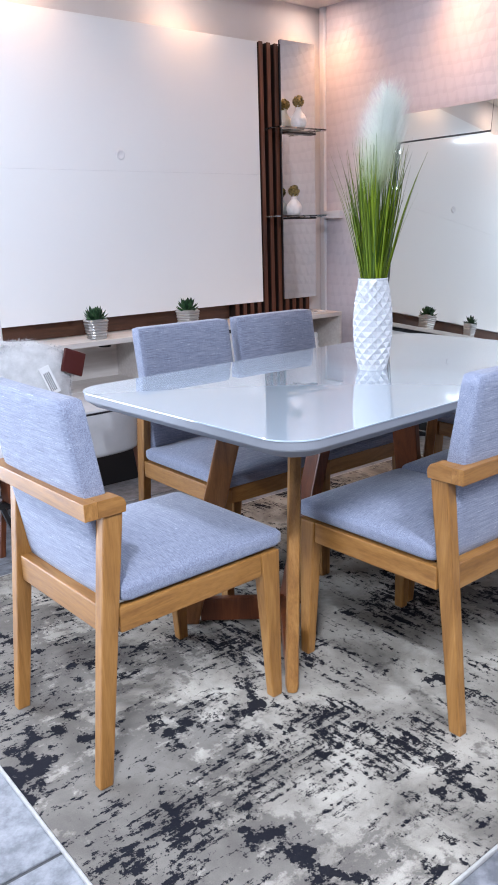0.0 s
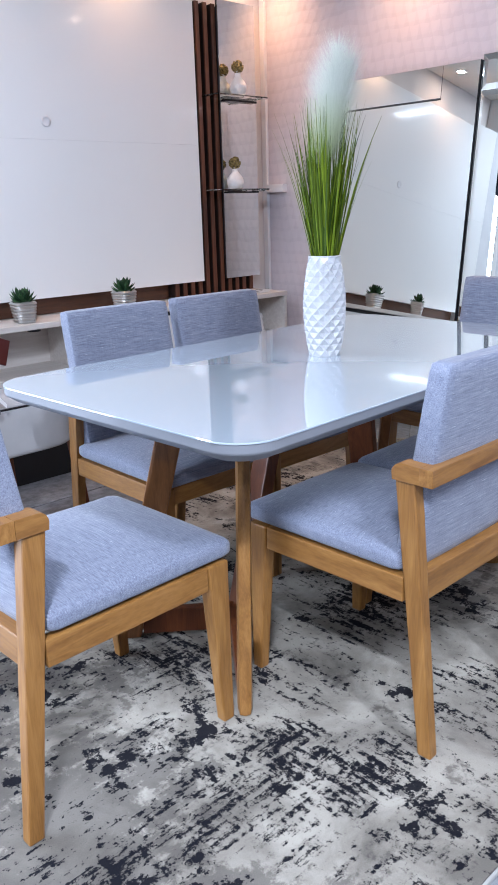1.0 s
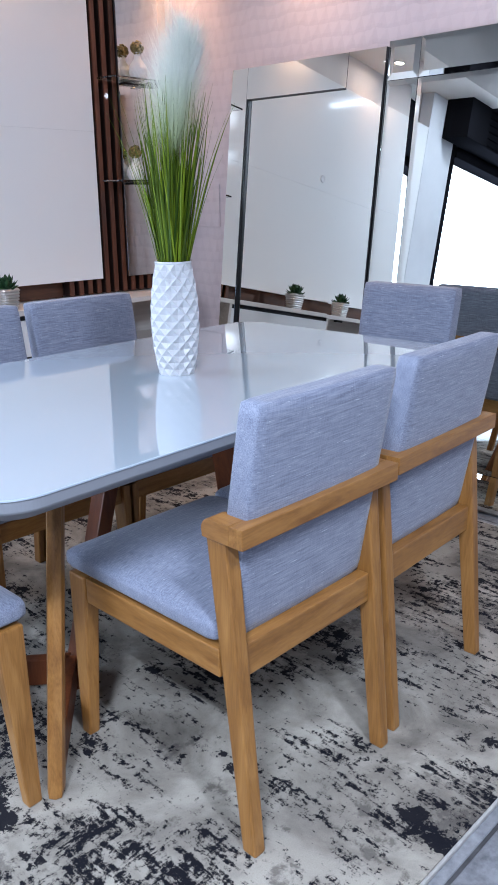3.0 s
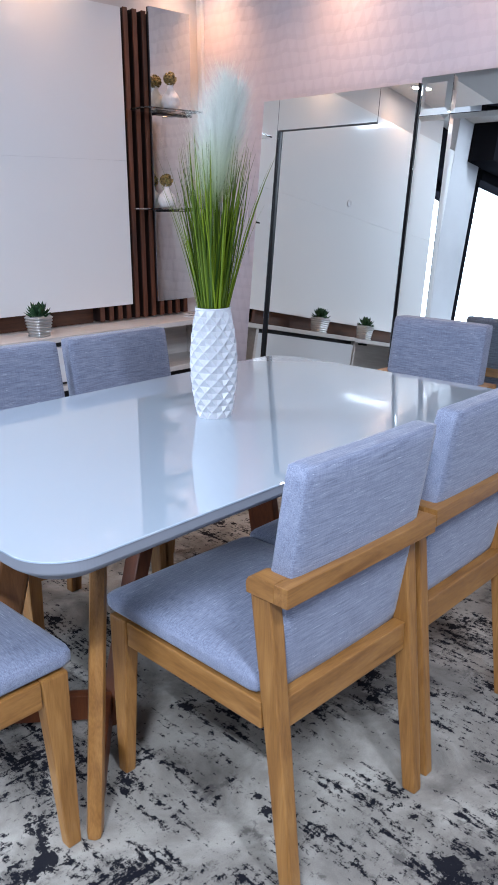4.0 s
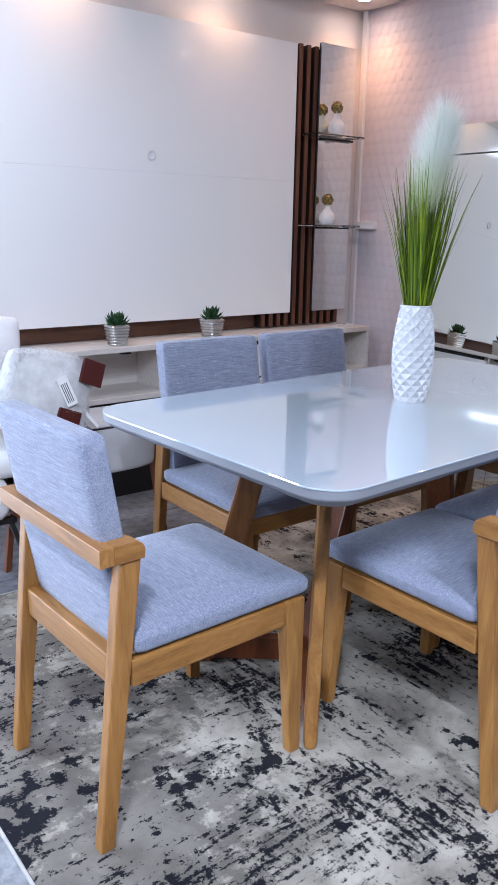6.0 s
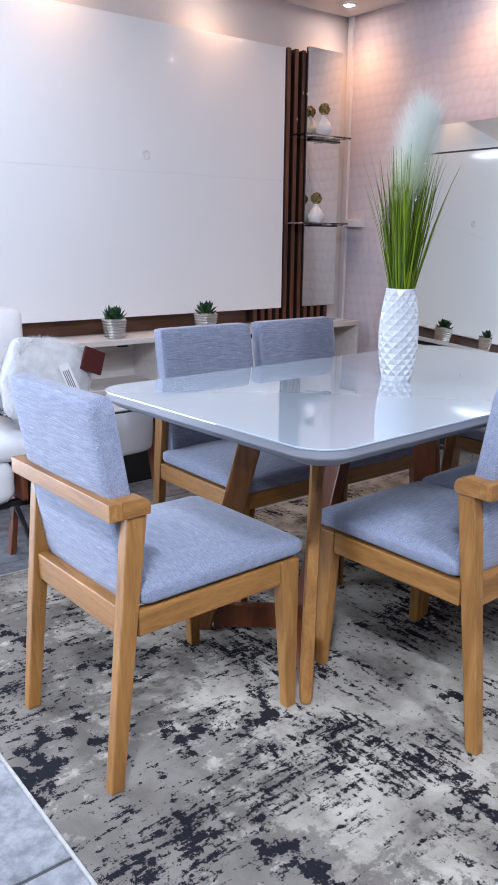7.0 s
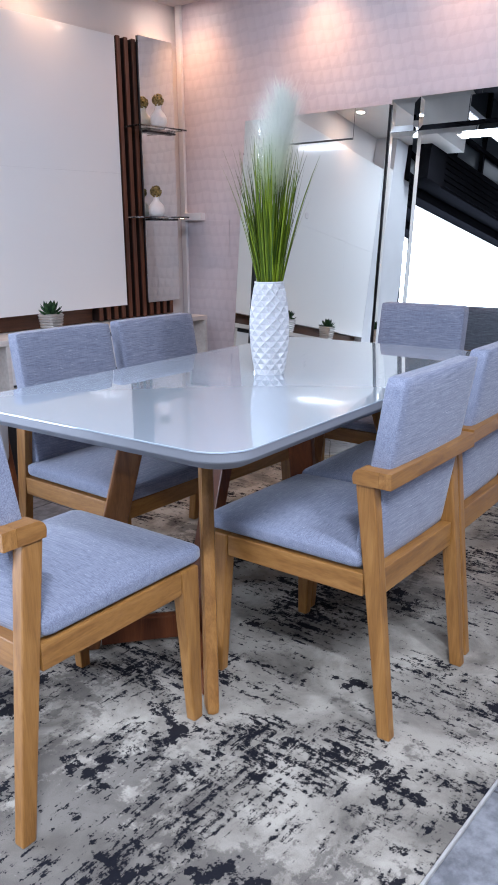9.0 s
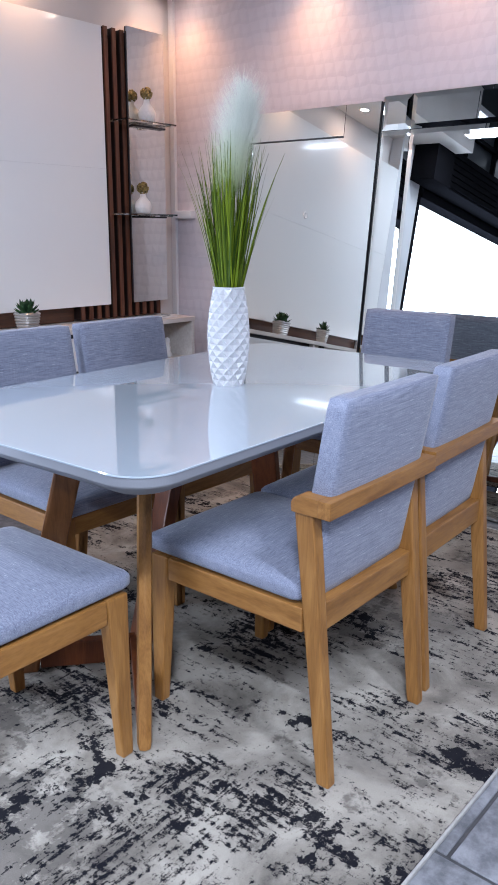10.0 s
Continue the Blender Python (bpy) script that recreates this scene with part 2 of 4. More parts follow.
def rug_material():
    """Distressed cream rug: clusters of broken near-black streaks that run along one way of the weave or the other, speckles and taupe washes."""
    m = material("distressed_rug", (0.5, 0.48, 0.45), 0.95, spec=0.1)
    n = Net(m)
    xy = n.coords()
    ends = n.tree.nodes.new("ShaderNodeSeparateXYZ")
    n.wire(xy, ends.inputs[0])

    def lifted(field, *rises):
        for other, gain in rises:
            field = n.math("ADD", field, n.math("MULTIPLY", n.math("SUBTRACT", other, 0.5), gain))
        return field

    # pale ground with grey clouds
    cloud = n.noise(xy, 4.2, 6, 0.62, 0.4)
    big = n.noise(n.coords((1, 1, 1), 0.9), 1.6, 3, 0.55)
    base = n.ramp(cloud, [(0.34, (0.16, 0.146, 0.126)), (0.47, (0.28, 0.258, 0.22)), (0.60, (0.43, 0.40, 0.345))])
    base = n.mix(n.ramp(big, [(0.46, BLACK3), (0.60, (0.8, 0.8, 0.8))]), base, n.ramp(cloud, [(0.35, (0.17, 0.154, 0.134)), (0.65, (0.36, 0.332, 0.285))]))
    # direction of the streaks, block by block
    side = n.math("ADD", n.math("MULTIPLY", n.math("SUBTRACT", ends.outputs["X"], 1.98), 0.4), n.noise(n.coords((1, 1, 1), 0.6), 6.5, 4, 0.72))
    pick = n.ramp(side, [(0.44, BLACK3), (0.56, WHITE3)])
    ragged = n.noise(xy, 52.0, 5, 0.8)
    streak = n.mix(pick, n.noise(n.coords((8, 48, 1)), 1.0, 4, 0.66), n.noise(n.coords((48, 8, 1)), 1.0, 4, 0.66))
    wide = n.mix(pick, n.noise(n.coords((3.2, 17, 3)), 1.0, 3, 0.6), n.noise(n.coords((17, 3.2, 3)), 1.0, 3, 0.6))
    patch = n.noise(xy, 2.7, 3, 0.6)
    cut = lifted(streak, (patch, 0.8), (ragged, 1.08), (wide, 0.5))
    # taupe wash and speckle grow denser towards the low-x end
    low_x_rise = n.math("MULTIPLY", n.math("MAXIMUM", n.math("SUBTRACT", 2.0, ends.outputs["X"]), 0.0), 0.46)
    blot = n.math("ADD", n.math("MULTIPLY", low_x_rise, 0.22), lifted(n.noise(n.coords((1, 1, 1), 0.3), 24.0, 6, 0.74), (n.noise(n.coords((1.6, 1, 1), 1.2), 3.6, 3, 0.6), 1.1), (wide, 0.35)))
    wash = n.math("ADD", lifted(n.noise(xy, 15.0, 6, 0.76), (n.noise(n.coords((1, 1, 1), 2.0), 2.6, 3, 0.6), 0.9), (wide, 0.5)), low_x_rise)
    grey = n.math("MAXIMUM", n.ramp(cut, [(0.56, BLACK3), (0.62, WHITE3)]), n.ramp(wash, [(0.575, BLACK3), (0.66, (0.85, 0.85, 0.85))]))
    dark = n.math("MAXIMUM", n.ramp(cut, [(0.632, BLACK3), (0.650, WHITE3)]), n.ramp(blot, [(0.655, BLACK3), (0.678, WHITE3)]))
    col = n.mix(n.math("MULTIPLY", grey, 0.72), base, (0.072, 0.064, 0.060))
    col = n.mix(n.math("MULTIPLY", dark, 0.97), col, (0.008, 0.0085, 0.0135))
    pile = n.noise(xy, 420.0, 2)
    n.colour(n.mix(0.12, col, n.ramp(pile, [(0.3, (0.12, 0.12, 0.12)), (0.7, (0.9, 0.88, 0.85))]), "OVERLAY"))
    n.bump(n.math("ADD", n.math("MULTIPLY", pile, 0.6), n.math("SUBTRACT", ragged, dark)), 0.5, 0.003)
    return m


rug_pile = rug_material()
rug_edge = plaster("rug_binding", (0.34, 0.33, 0.31), (0.44, 0.43, 0.41), 40.0)


def tile_material():
    m = material("grey_stone_tile", (0.2, 0.21, 0.23), 0.32)
    n = Net(m)
    v = n.coords((1, 1, 1), shift=40.0)
    a = n.noise(v, 3.5, 6, 0.65, 0.8)
    b = n.noise(v, 20.0, 6, 0.7)
    col = n.ramp(a, [(0.28, (0.085, 0.089, 0.098)), (0.5, (0.165, 0.172, 0.19)), (0.74, (0.30, 0.31, 0.335))])
    n.colour(n.mix(0.45, col, n.ramp(b, [(0.38, (0.07, 0.073, 0.08)), (0.62, (0.36, 0.368, 0.385))])))
    n.rough(b, 0.42, 0.66)
    n.bump(b, 0.12, 0.0015)
    return m


stone_tile = tile_material()
grout = plaster("grout", (0.05, 0.05, 0.053), (0.085, 0.085, 0.09), 30.0)


def leaf_material(name, lo, hi, through_light=0.25):
    m = material(name, hi, 0.6, spec=0.2)
    n = Net(m)
    geo = n.tree.nodes.new("ShaderNodeNewGeometry")
    n.colour(n.ramp(geo.outputs["Random Per Island"], [(0.0, lo), (1.0, hi)]))
    n.b.inputs["Subsurface Weight"].default_value = 0.0
    n.b.inputs["Transmission Weight"].default_value = 0.0
    return m


blade_green = leaf_material("grass_blade", (0.016, 0.042, 0.001), (0.17, 0.235, 0.008))
succulent_green = leaf_material("succulent_leaf", (0.012, 0.04, 0.016), (0.05, 0.115, 0.045))
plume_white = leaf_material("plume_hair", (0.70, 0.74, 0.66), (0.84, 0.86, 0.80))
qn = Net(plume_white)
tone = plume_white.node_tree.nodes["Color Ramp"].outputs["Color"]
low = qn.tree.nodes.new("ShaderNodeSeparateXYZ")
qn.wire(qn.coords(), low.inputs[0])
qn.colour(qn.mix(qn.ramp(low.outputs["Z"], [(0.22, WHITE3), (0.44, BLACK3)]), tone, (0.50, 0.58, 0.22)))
fur_white = leaf_material("fur_hair", (0.56, 0.56, 0.57), (0.76, 0.76, 0.76))


def glowing(name, colour, strength):
    m = material(name, colour, 0.5)
    b = m.node_tree.nodes["Principled BSDF"]
    b.inputs["Emission Color"].default_value = (*colour, 1)
    b.inputs["Emission Strength"].default_value = strength
    return m


lamp_glow = glowing("downlight_led", (1.0, 0.76, 0.57), 60.0)
tube_glow = glowing("tube_glass", (0.9, 0.96, 1.0), 2.2)
outside_glow = glowing("bright_street", (0.93, 0.98, 1.0), 1.3)
clear = material("shelf_glass", (0.93, 0.97, 0.95), 0.02)
clear.node_tree.nodes["Principled BSDF"].inputs["Transmission Weight"].default_value = 1.0
clear.node_tree.nodes["Principled BSDF"].inputs["IOR"].default_value = 1.45


# ---- builders ----
def part(name, bm, mat, parent=None, label="", smooth=False, at=None):
    """Links a bmesh as one mesh object, under a thing or part where one is given."""
    me = bpy.data.meshes.new(name)
    if smooth:
        for f in bm.faces:
            f.smooth = True
    bm.normal_update()
    bm.to_mesh(me)
    bm.free()
    me.materials.append(mat)
    ob = new(name, me)
    if parent is not None:
        ob.parent = parent
    if at is not None:
        ob.matrix_basis = at
    if label:
        ob["label"] = label
    return ob


def thing(name, label, category, m=None, group="", kind=""):
    ob = tagged(new(name), label, category, group, kind)
    ob.empty_display_size = 0.1
    if m is not None:
        ob.matrix_basis = m
    return ob


def hexa(lo, hi, bevel=0.004, seg=2, bm=None):
    """A block between a lower and an upper rectangle: each (x0, x1, y0, y1, z)."""
    own = bm or bmesh.new()
    vs = []
    for x0, x1, y0, y1, z in (lo, hi):
        vs += [own.verts.new(p) for p in ((x0, y0, z), (x1, y0, z), (x1, y1, z), (x0, y1, z))]
    faces = [own.faces.new([vs[i] for i in q]) for q in ((3, 2, 1, 0), (4, 5, 6, 7), (0, 1, 5, 4), (1, 2, 6, 5), (2, 3, 7, 6), (3, 0, 4, 7))]
    if bevel:
        edges = list({e for f in faces for e in f.edges})
        bmesh.ops.bevel(own, geom=edges, offset=bevel, segments=seg, profile=0.6, affect="EDGES")
    return own


def block(x0, x1, y0, y1, z0, z1, bevel=0.004, seg=2, bm=None):
    return hexa((x0, x1, y0, y1, z0), (x0, x1, y0, y1, z1), bevel, seg, bm)


def pillow_box(hx, hy, hz, r, cuts=12, dome=0.0, top_only=True):
    """A soft box of half sizes hx, hy, hz with rounded edges r; dome swells its top."""
    bm = bmesh.new()
    bmesh.ops.create_cube(bm, size=2.0)
    bmesh.ops.subdivide_edges(bm, edges=bm.edges[:], cuts=cuts, use_grid_fill=True)
    for v in bm.verts:
        p = Vector((v.co.x * hx, v.co.y * hy, v.co.z * hz))
        q = Vector((max(-hx + r, min(hx - r, p.x)), max(-hy + r, min(hy - r, p.y)), max(-hz + r, min(hz - r, p.z))))
        d = p - q
        if d.length > 1e-9:
            p = q + d.normalized() * r
        swell = dome * (1 - (p.x / hx) ** 2) * (1 - (p.y / hy) ** 2)
        if p.z > 0:
            p.z += swell
        elif not top_only:
            p.z -= swell
        v.co = p
    return bm


def turned(profile, seg=32, bm=None, closed=True):
    """A body of revolution round z from (radius, height) pairs."""
    own = bm or bmesh.new()
    rings = []
    for r, z in profile:
        rings.append([own.verts.new((r * math.cos(2 * math.pi * k / seg), r * math.sin(2 * math.pi * k / seg), z)) for k in range(seg)])
    for a, b in zip(rings, rings[1:]):
        for k in range(seg):
            own.faces.new((a[k], a[(k + 1) % seg], b[(k + 1) % seg], b[k]))
    if closed:
        own.faces.new(rings[0][::-1])
        own.faces.new(rings[-1])
    return own


def strut(a, b, wide, deep, along, bevel=0.004, wide_top=None):
    """A plank from point a to point b with level ends, wide in the direction `along` of the plan and deep across it."""
    u = Vector((along[0], along[1], 0)).normalized()
    w = Vector((-u.y, u.x, 0))
    bm = bmesh.new()
    vs = []
    for p, s in ((Vector(a), wide), (Vector(b), wide_top or wide)):
        for i, j in ((-1, -1), (1, -1), (1, 1), (-1, 1)):
            vs.append(bm.verts.new(p + u * (i * s / 2) + w * (j * deep / 2)))
    for q in ((3, 2, 1, 0), (4, 5, 6, 7), (0, 1, 5, 4), (1, 2, 6, 5), (2, 3, 7, 6), (3, 0, 4, 7)):
        bm.faces.new([vs[i] for i in q])
    bmesh.ops.bevel(bm, geom=bm.edges[:], offset=bevel, segments=2, profile=0.6, affect="EDGES")
    return bm


# ---- the room ----
def structure(name, bm, mat, label, category):
    ob = part(name, bm, mat)
    return tagged(ob, label, category, kind="structure")


floor = structure("floor", block(HALL_X - 0.2, WALL_X + 0.2, HALL_Y - 0.2, WALL_Y + 0.3, -0.12, -0.014, 0), grout, "grey stone tile floor with dark grout joints", "floor")
structure("wall_north", block(1.36, WALL_X + 0.2, WALL_Y, WALL_Y + 0.15, -0.01, CEIL, 0), paint_wall, "cream painted wall behind the television panel", "wall")
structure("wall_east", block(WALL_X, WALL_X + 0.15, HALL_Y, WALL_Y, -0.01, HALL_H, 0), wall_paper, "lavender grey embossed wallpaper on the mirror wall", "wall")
structure("wall_south", block(HALL_X, WALL_X, HALL_Y - 0.15, HALL_Y, -0.01, HALL_H, 0), low_bounce_wall, "unseen dark wall closing the showroom, added to cut bounced light", "wall")
structure("wall_west", block(HALL_X - 0.15, HALL_X, HALL_Y, WALL_Y + 0.15, -0.01, HALL_H, 0), low_bounce_wall, "unseen dark side wall of the showroom, added to cut bounced light", "wall")
structure("wall_window_side", block(HALL_X, WIN_X0, WALL_Y, WALL_Y + 0.15, -0.01, HALL_H, 0), low_bounce_wall, "dark wall beside the shop window, kept dim to cut bounced light", "wall")
structure("wall_over_window", block(WIN_X0, WALL_X, WALL_Y, WALL_Y + 0.15, CEIL + 0.081, HALL_H, 0), hall_dark, "dark wall above the shop window", "wall")
SOFFIT = 0.45
structure("ceiling", block(1.30, WALL_X, WALL_Y - SOFFIT, WALL_Y, CEIL, CEIL + 0.08, 0), paint_ceiling, "cream lowered soffit with recessed downlights", "ceiling")
structure("ceiling_east", block(WALL_X - SOFFIT, WALL_X, HALL_Y, WALL_Y - SOFFIT, CEIL, CEIL + 0.08, 0), paint_ceiling, "cream lowered soffit over the mirrors", "ceiling")
structure("trim", block(1.30, WALL_X - SOFFIT, WALL_Y - SOFFIT - 0.02, WALL_Y - SOFFIT - 0.001, CEIL - 0.002, HALL_H, 0), paint_ceiling, "pale fascia of the soffit", "trim")
structure("trim_east", block(WALL_X - SOFFIT - 0.02, WALL_X - SOFFIT - 0.001, HALL_Y, WALL_Y - SOFFIT - 0.022, CEIL - 0.002, HALL_H, 0), paint_ceiling, "pale fascia over the mirrors", "trim")
structure("ceiling_hall", block(HALL_X - 0.15, WALL_X + 0.15, HALL_Y - 0.15, WALL_Y + 0.15, HALL_H, HALL_H + 0.1, 0), grey_paint, "dark grey high ceiling of the hall", "ceiling")
structure("pillar", block(1.42, 1.79, WALL_Y - 0.103, WALL_Y - 0.003, 0, CEIL - 0.002, 0.004), paint_hall, "white painted pillar beside the shop window", "pillar")

# ---- shop window, seen in the mirror ----
window = thing("window_1", "wide bright shop window with black frame", "window", kind="structure")
for x, half in ((WIN_X1 + 0.06, 0.058), (-1.6, 0.035), (WIN_X0 + 0.04, 0.035)):
    part("window_frame", block(x - half, x + half, WALL_Y - 0.06, WALL_Y + 0.06, 0, WIN_H, 0.003), black_metal, window)
part("window_sill", block(WIN_X0, WIN_X1, WALL_Y + 0.0, WALL_Y + 0.1, 0, 0.06, 0.003), black_metal, window)
shutter = thing("roller_shutter", "black roller shutter box above the shop window", "shutter", kind="structure")
part("shutter_box", block(WIN_X0, 1.29, WALL_Y - 0.26, WALL_Y + 0.1, WIN_H + 0.08, WIN_H + 0.41, 0.01), black_metal, shutter)
for k in range(6):
    part("shutter_slat", block(WIN_X0, 1.27, WALL_Y - 0.275, WALL_Y - 0.262, WIN_H + 0.10 + 0.05 * k, WIN_H + 0.14 + 0.05 * k, 0.004), black_metal, shutter)
part("guide_rail", block(WIN_X0, 1.27, WALL_Y - 0.06, WALL_Y + 0.1, WIN_H, WIN_H + 0.078, 0.004), black_metal, shutter)
part("shutter_end_plate", block(1.295, 1.60, WALL_Y - 0.32, WALL_Y - 0.106, WIN_H + 0.06, WIN_H + 0.42, 0.004), black_metal, shutter)
grid = thing("grid_screen", "smoky panel screen with black mullions under the hall ceiling", "screen", kind="structure")
for k in range(7):
    x = 1.24 - 0.62 * k
    part("panel", block(x - 0.58, x, WALL_Y - 0.05, WALL_Y - 0.03, WIN_H + 0.46, HALL_H - 0.02, 0.003), grey_panel, grid)
    part("mullion", block(x, x + 0.04, WALL_Y - 0.09, WALL_Y - 0.02, WIN_H + 0.43, HALL_H - 0.01, 0.003), black_metal, grid)
part("transom", block(WIN_X0, 1.28, WALL_Y - 0.10, WALL_Y - 0.055, WIN_H + 0.70, WIN_H + 0.74, 0.003), black_metal, grid)


def tube_light(m, length, drop):
    t = thing("tube_light", "white fluorescent tube batten, one of the hall's tubes and added fill lights", "ceiling light", m, "tube lights of the hall")
    part("batten", block(-length / 2, length / 2, -0.03, 0.03, 0.02, 0.07, 0.005), plastic_white, t)
    bm = turned([(0.014, -length / 2 + 0.02), (0.016, -length / 2 + 0.03), (0.016, length / 2 - 0.03), (0.014, length / 2 - 0.02)], 12)
    bmesh.ops.rotate(bm, verts=bm.verts, cent=(0, 0, 0), matrix=Matrix.Rotation(radians(90), 3, "Y"))
    part("tube", bm, tube_glow, t, smooth=True)
    for s in (-1, 1):
        part("suspension_rod", turned([(0.004, 0.07), (0.004, drop)], 8), chrome, t, at=pose(s * length * 0.4, 0, 0))
    return t


# also hangs battens for the four added fill lights
for x, y, z, turn, long, share in TUBES_AND_FILL:
    tube_light(pose(x, y, z, 0, 0, turn), long, HALL_H - z + 0.01)

street = structure("backdrop", block(WIN_X0 - 3, WIN_X1 + 1.2, WALL_Y + 1.6, WALL_Y + 1.65, -0.5, 4.5, 0), outside_glow, "overexposed bright street outside the window", "backdrop")
structure("ground", block(-60, 60, WALL_Y + 0.3, 80, -0.3, -0.1, 0), paint_hall, "pale pavement outside the shop", "ground")


def downlight(m):
    d = thing("downlight", "small round recessed warm downlight", "downlight", m, "ceiling downlights")
    part("trim_ring", turned([(0.028, 0.0), (0.030, -0.005), (0.040, -0.005), (0.043, 0.0)], 24, closed=False), plastic_white, d, smooth=True)
    part("lens", turned([(0.029, -0.0015), (0.012, -0.004), (0.004, -0.0045)], 20), lamp_glow, d)
    return d


for dx, dy in DOWNLIGHTS:
    downlight(pose(dx, dy, CEIL))

# ---- television wall ----
PANEL_Y = 4.384
panel = thing("tv_panel", "large glossy white lacquered television wall panel", "wall panel", kind="")
part("upper_board", block(1.795, 3.746, PANEL_Y, PANEL_Y + 0.06, 1.5102, 2.187, 0.0006, 1), lacquer, panel)
part("lower_board", block(1.795, 3.746, PANEL_Y, PANEL_Y + 0.06, 0.810, 1.5098, 0.0006, 1), lacquer, panel)
part("cable_cover", turned([(0.024, 0.0), (0.024, 0.003), (0.018, 0.005), (0.016, 0.003), (0.004, 0.003)], 24), plastic_white, panel, "round clear plastic cable cover",
     smooth=True, at=pose(2.863, PANEL_Y + 0.0005, 1.586, 90))
back_board = tagged(part("backing_board", block(1.795, 3.54, PANEL_Y + 0.062, WALL_Y - 0.002, 0.729, 0.90, 0.002), walnut_long), "dark walnut backing board under the white panel", "wall board")
slat_panel = thing("slat_panel", "dark walnut vertical slat wall panel", "slat panel")
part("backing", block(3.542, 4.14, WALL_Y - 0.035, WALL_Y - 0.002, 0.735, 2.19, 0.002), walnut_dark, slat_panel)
for k in range(11):
    x = 3.552 + 0.0545 * k
    top = 2.18 if x < 3.74 else 2.195
    # near-black slat body behind a thin brown front
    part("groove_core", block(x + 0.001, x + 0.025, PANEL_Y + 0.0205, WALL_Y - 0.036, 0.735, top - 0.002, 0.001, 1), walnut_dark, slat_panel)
    part("slat", block(x, x + 0.026, PANEL_Y + 0.012, PANEL_Y + 0.020, 0.735, top, 0.002), walnut, slat_panel)
strip = thing("mirror_strip", "tall narrow frameless mirror strip on the slat panel", "mirror")
part("glass", block(3.905, 4.165, PANEL_Y - 0.006, PANEL_Y + 0.0, 0.812, 2.216, 0.0015, 1), mirror_glass, strip)
part("backing", block(3.907, 4.163, PANEL_Y + 0.0005, PANEL_Y + 0.0118, 0.814, 2.214, 0.001, 1), black_edge, strip)


def glass_shelf(z):
    s = thing("glass_shelf", "clear glass shelf on a dark metal bracket", "shelf", pose(0, 0, z), "glass shelves of the mirror strip")
    ob = part("pane", block(3.775, 4.13, PANEL_Y - 0.135, PANEL_Y - 0.008, -0.008, 0.0, 0.001, 1), clear, s)
    part("bracket", block(3.92, 4.15, PANEL_Y - 0.03, PANEL_Y - 0.0075, -0.02, -0.009, 0.002, 1), dark_bracket, s)
    for x in (3.97, 4.10):
        part("clip", block(x - 0.02, x + 0.02, PANEL_Y - 0.145, PANEL_Y - 0.10, -0.014, -0.0085, 0.002, 1), chrome, s)
    return s


def smooth_radius(prof, z):
    """Radius at height z along an outline of (radius, height) pairs."""
    for (r0, z0), (r1, z1) in zip(prof, prof[1:]):
        if z <= z1 + 1e-9:
            f = (z - z0) / (z1 - z0)
            return r0 + (r1 - r0) * f
    return prof[-1][0]


def bud_vase(x, y, z, tall):
    v = thing("bud_vase", "small white ribbed ceramic vase with a gold ball of buds", "vase", pose(x, y, z), "vases on the glass shelves")
    h = tall
    outline = ((0.0, 0.024), (0.04, 0.034), (0.15, 0.041), (0.28, 0.045), (0.42, 0.044), (0.55, 0.037), (0.66, 0.026), (0.76, 0.017), (0.88, 0.014), (1.0, 0.016))
    prof = [(r, h * f) for f, r in outline]
    bm = turned([(smooth_radius(prof, h * k / 32), h * k / 32) for k in range(33)], 60)
    for vert in bm.verts:
        if 0.002 < vert.co.z < h * 0.68:
            a = math.atan2(vert.co.y, vert.co.x)
            s = 1 + 0.035 * (abs(math.sin(7 * a + vert.co.z * 110)) + abs(math.sin(7 * a - vert.co.z * 110)) - 1.2)
            vert.co.x, vert.co.y = vert.co.x * s, vert.co.y * s
    part("body", bm, ceramic_small, v, smooth=True)
    ball = bmesh.new()
    rnd = random.Random(5)
    bmesh.ops.create_icosphere(ball, subdivisions=2, radius=0.028, matrix=Matrix.Translation((0, 0, h + 0.018)))
    for _ in range(110):
        d = Vector((rnd.gauss(0, 1), rnd.gauss(0, 1), rnd.gauss(0, 1))).normalized()
        bmesh.ops.create_icosphere(ball, subdivisions=1, radius=0.0055, matrix=Matrix.Translation(Vector((0, 0, h + 0.018)) + d * 0.029))
    part("bud_ball", ball, gold, v, "gold green ball of buds")
    return v


glass_shelf(1.752)
glass_shelf(1.287)
bud_vase(3.98, PANEL_Y - 0.066, 1.7521, 0.125)
bud_vase(3.938, PANEL_Y - 0.066, 1.2871, 0.115)

# corner trunking and wall plate
trunk = thing("cable_trunking", "white plastic cable trunking in the room corner", "cable trunking")
part("vertical_duct", block(WALL_X - 0.022, WALL_X - 0.001, 4.43, 4.465, 0.0, CEIL - 0.002, 0.003), plastic_white, trunk)
part("branch_duct", block(WALL_X - 0.035, WALL_X - 0.001, 4.288, 4.428, 1.268, 1.312, 0.003), plastic_white, trunk)
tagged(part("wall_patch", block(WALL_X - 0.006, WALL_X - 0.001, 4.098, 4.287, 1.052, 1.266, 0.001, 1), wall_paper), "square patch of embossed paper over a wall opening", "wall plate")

# ---- console ----
console = thing("console", "long wall-hung beige laminate console with open niches", "console")
CX0, CX1, CY0, CY1 = 1.80, 4.187, 4.18, WALL_Y - 0.003
part("top", block(CX0, CX1, CY0, CY1, 0.702, 0.727, 0.002), console_white, console)
part("bottom", block(CX0, CX1, CY0 + 0.002, CY1, 0.472, 0.497, 0.002), console_white, console)
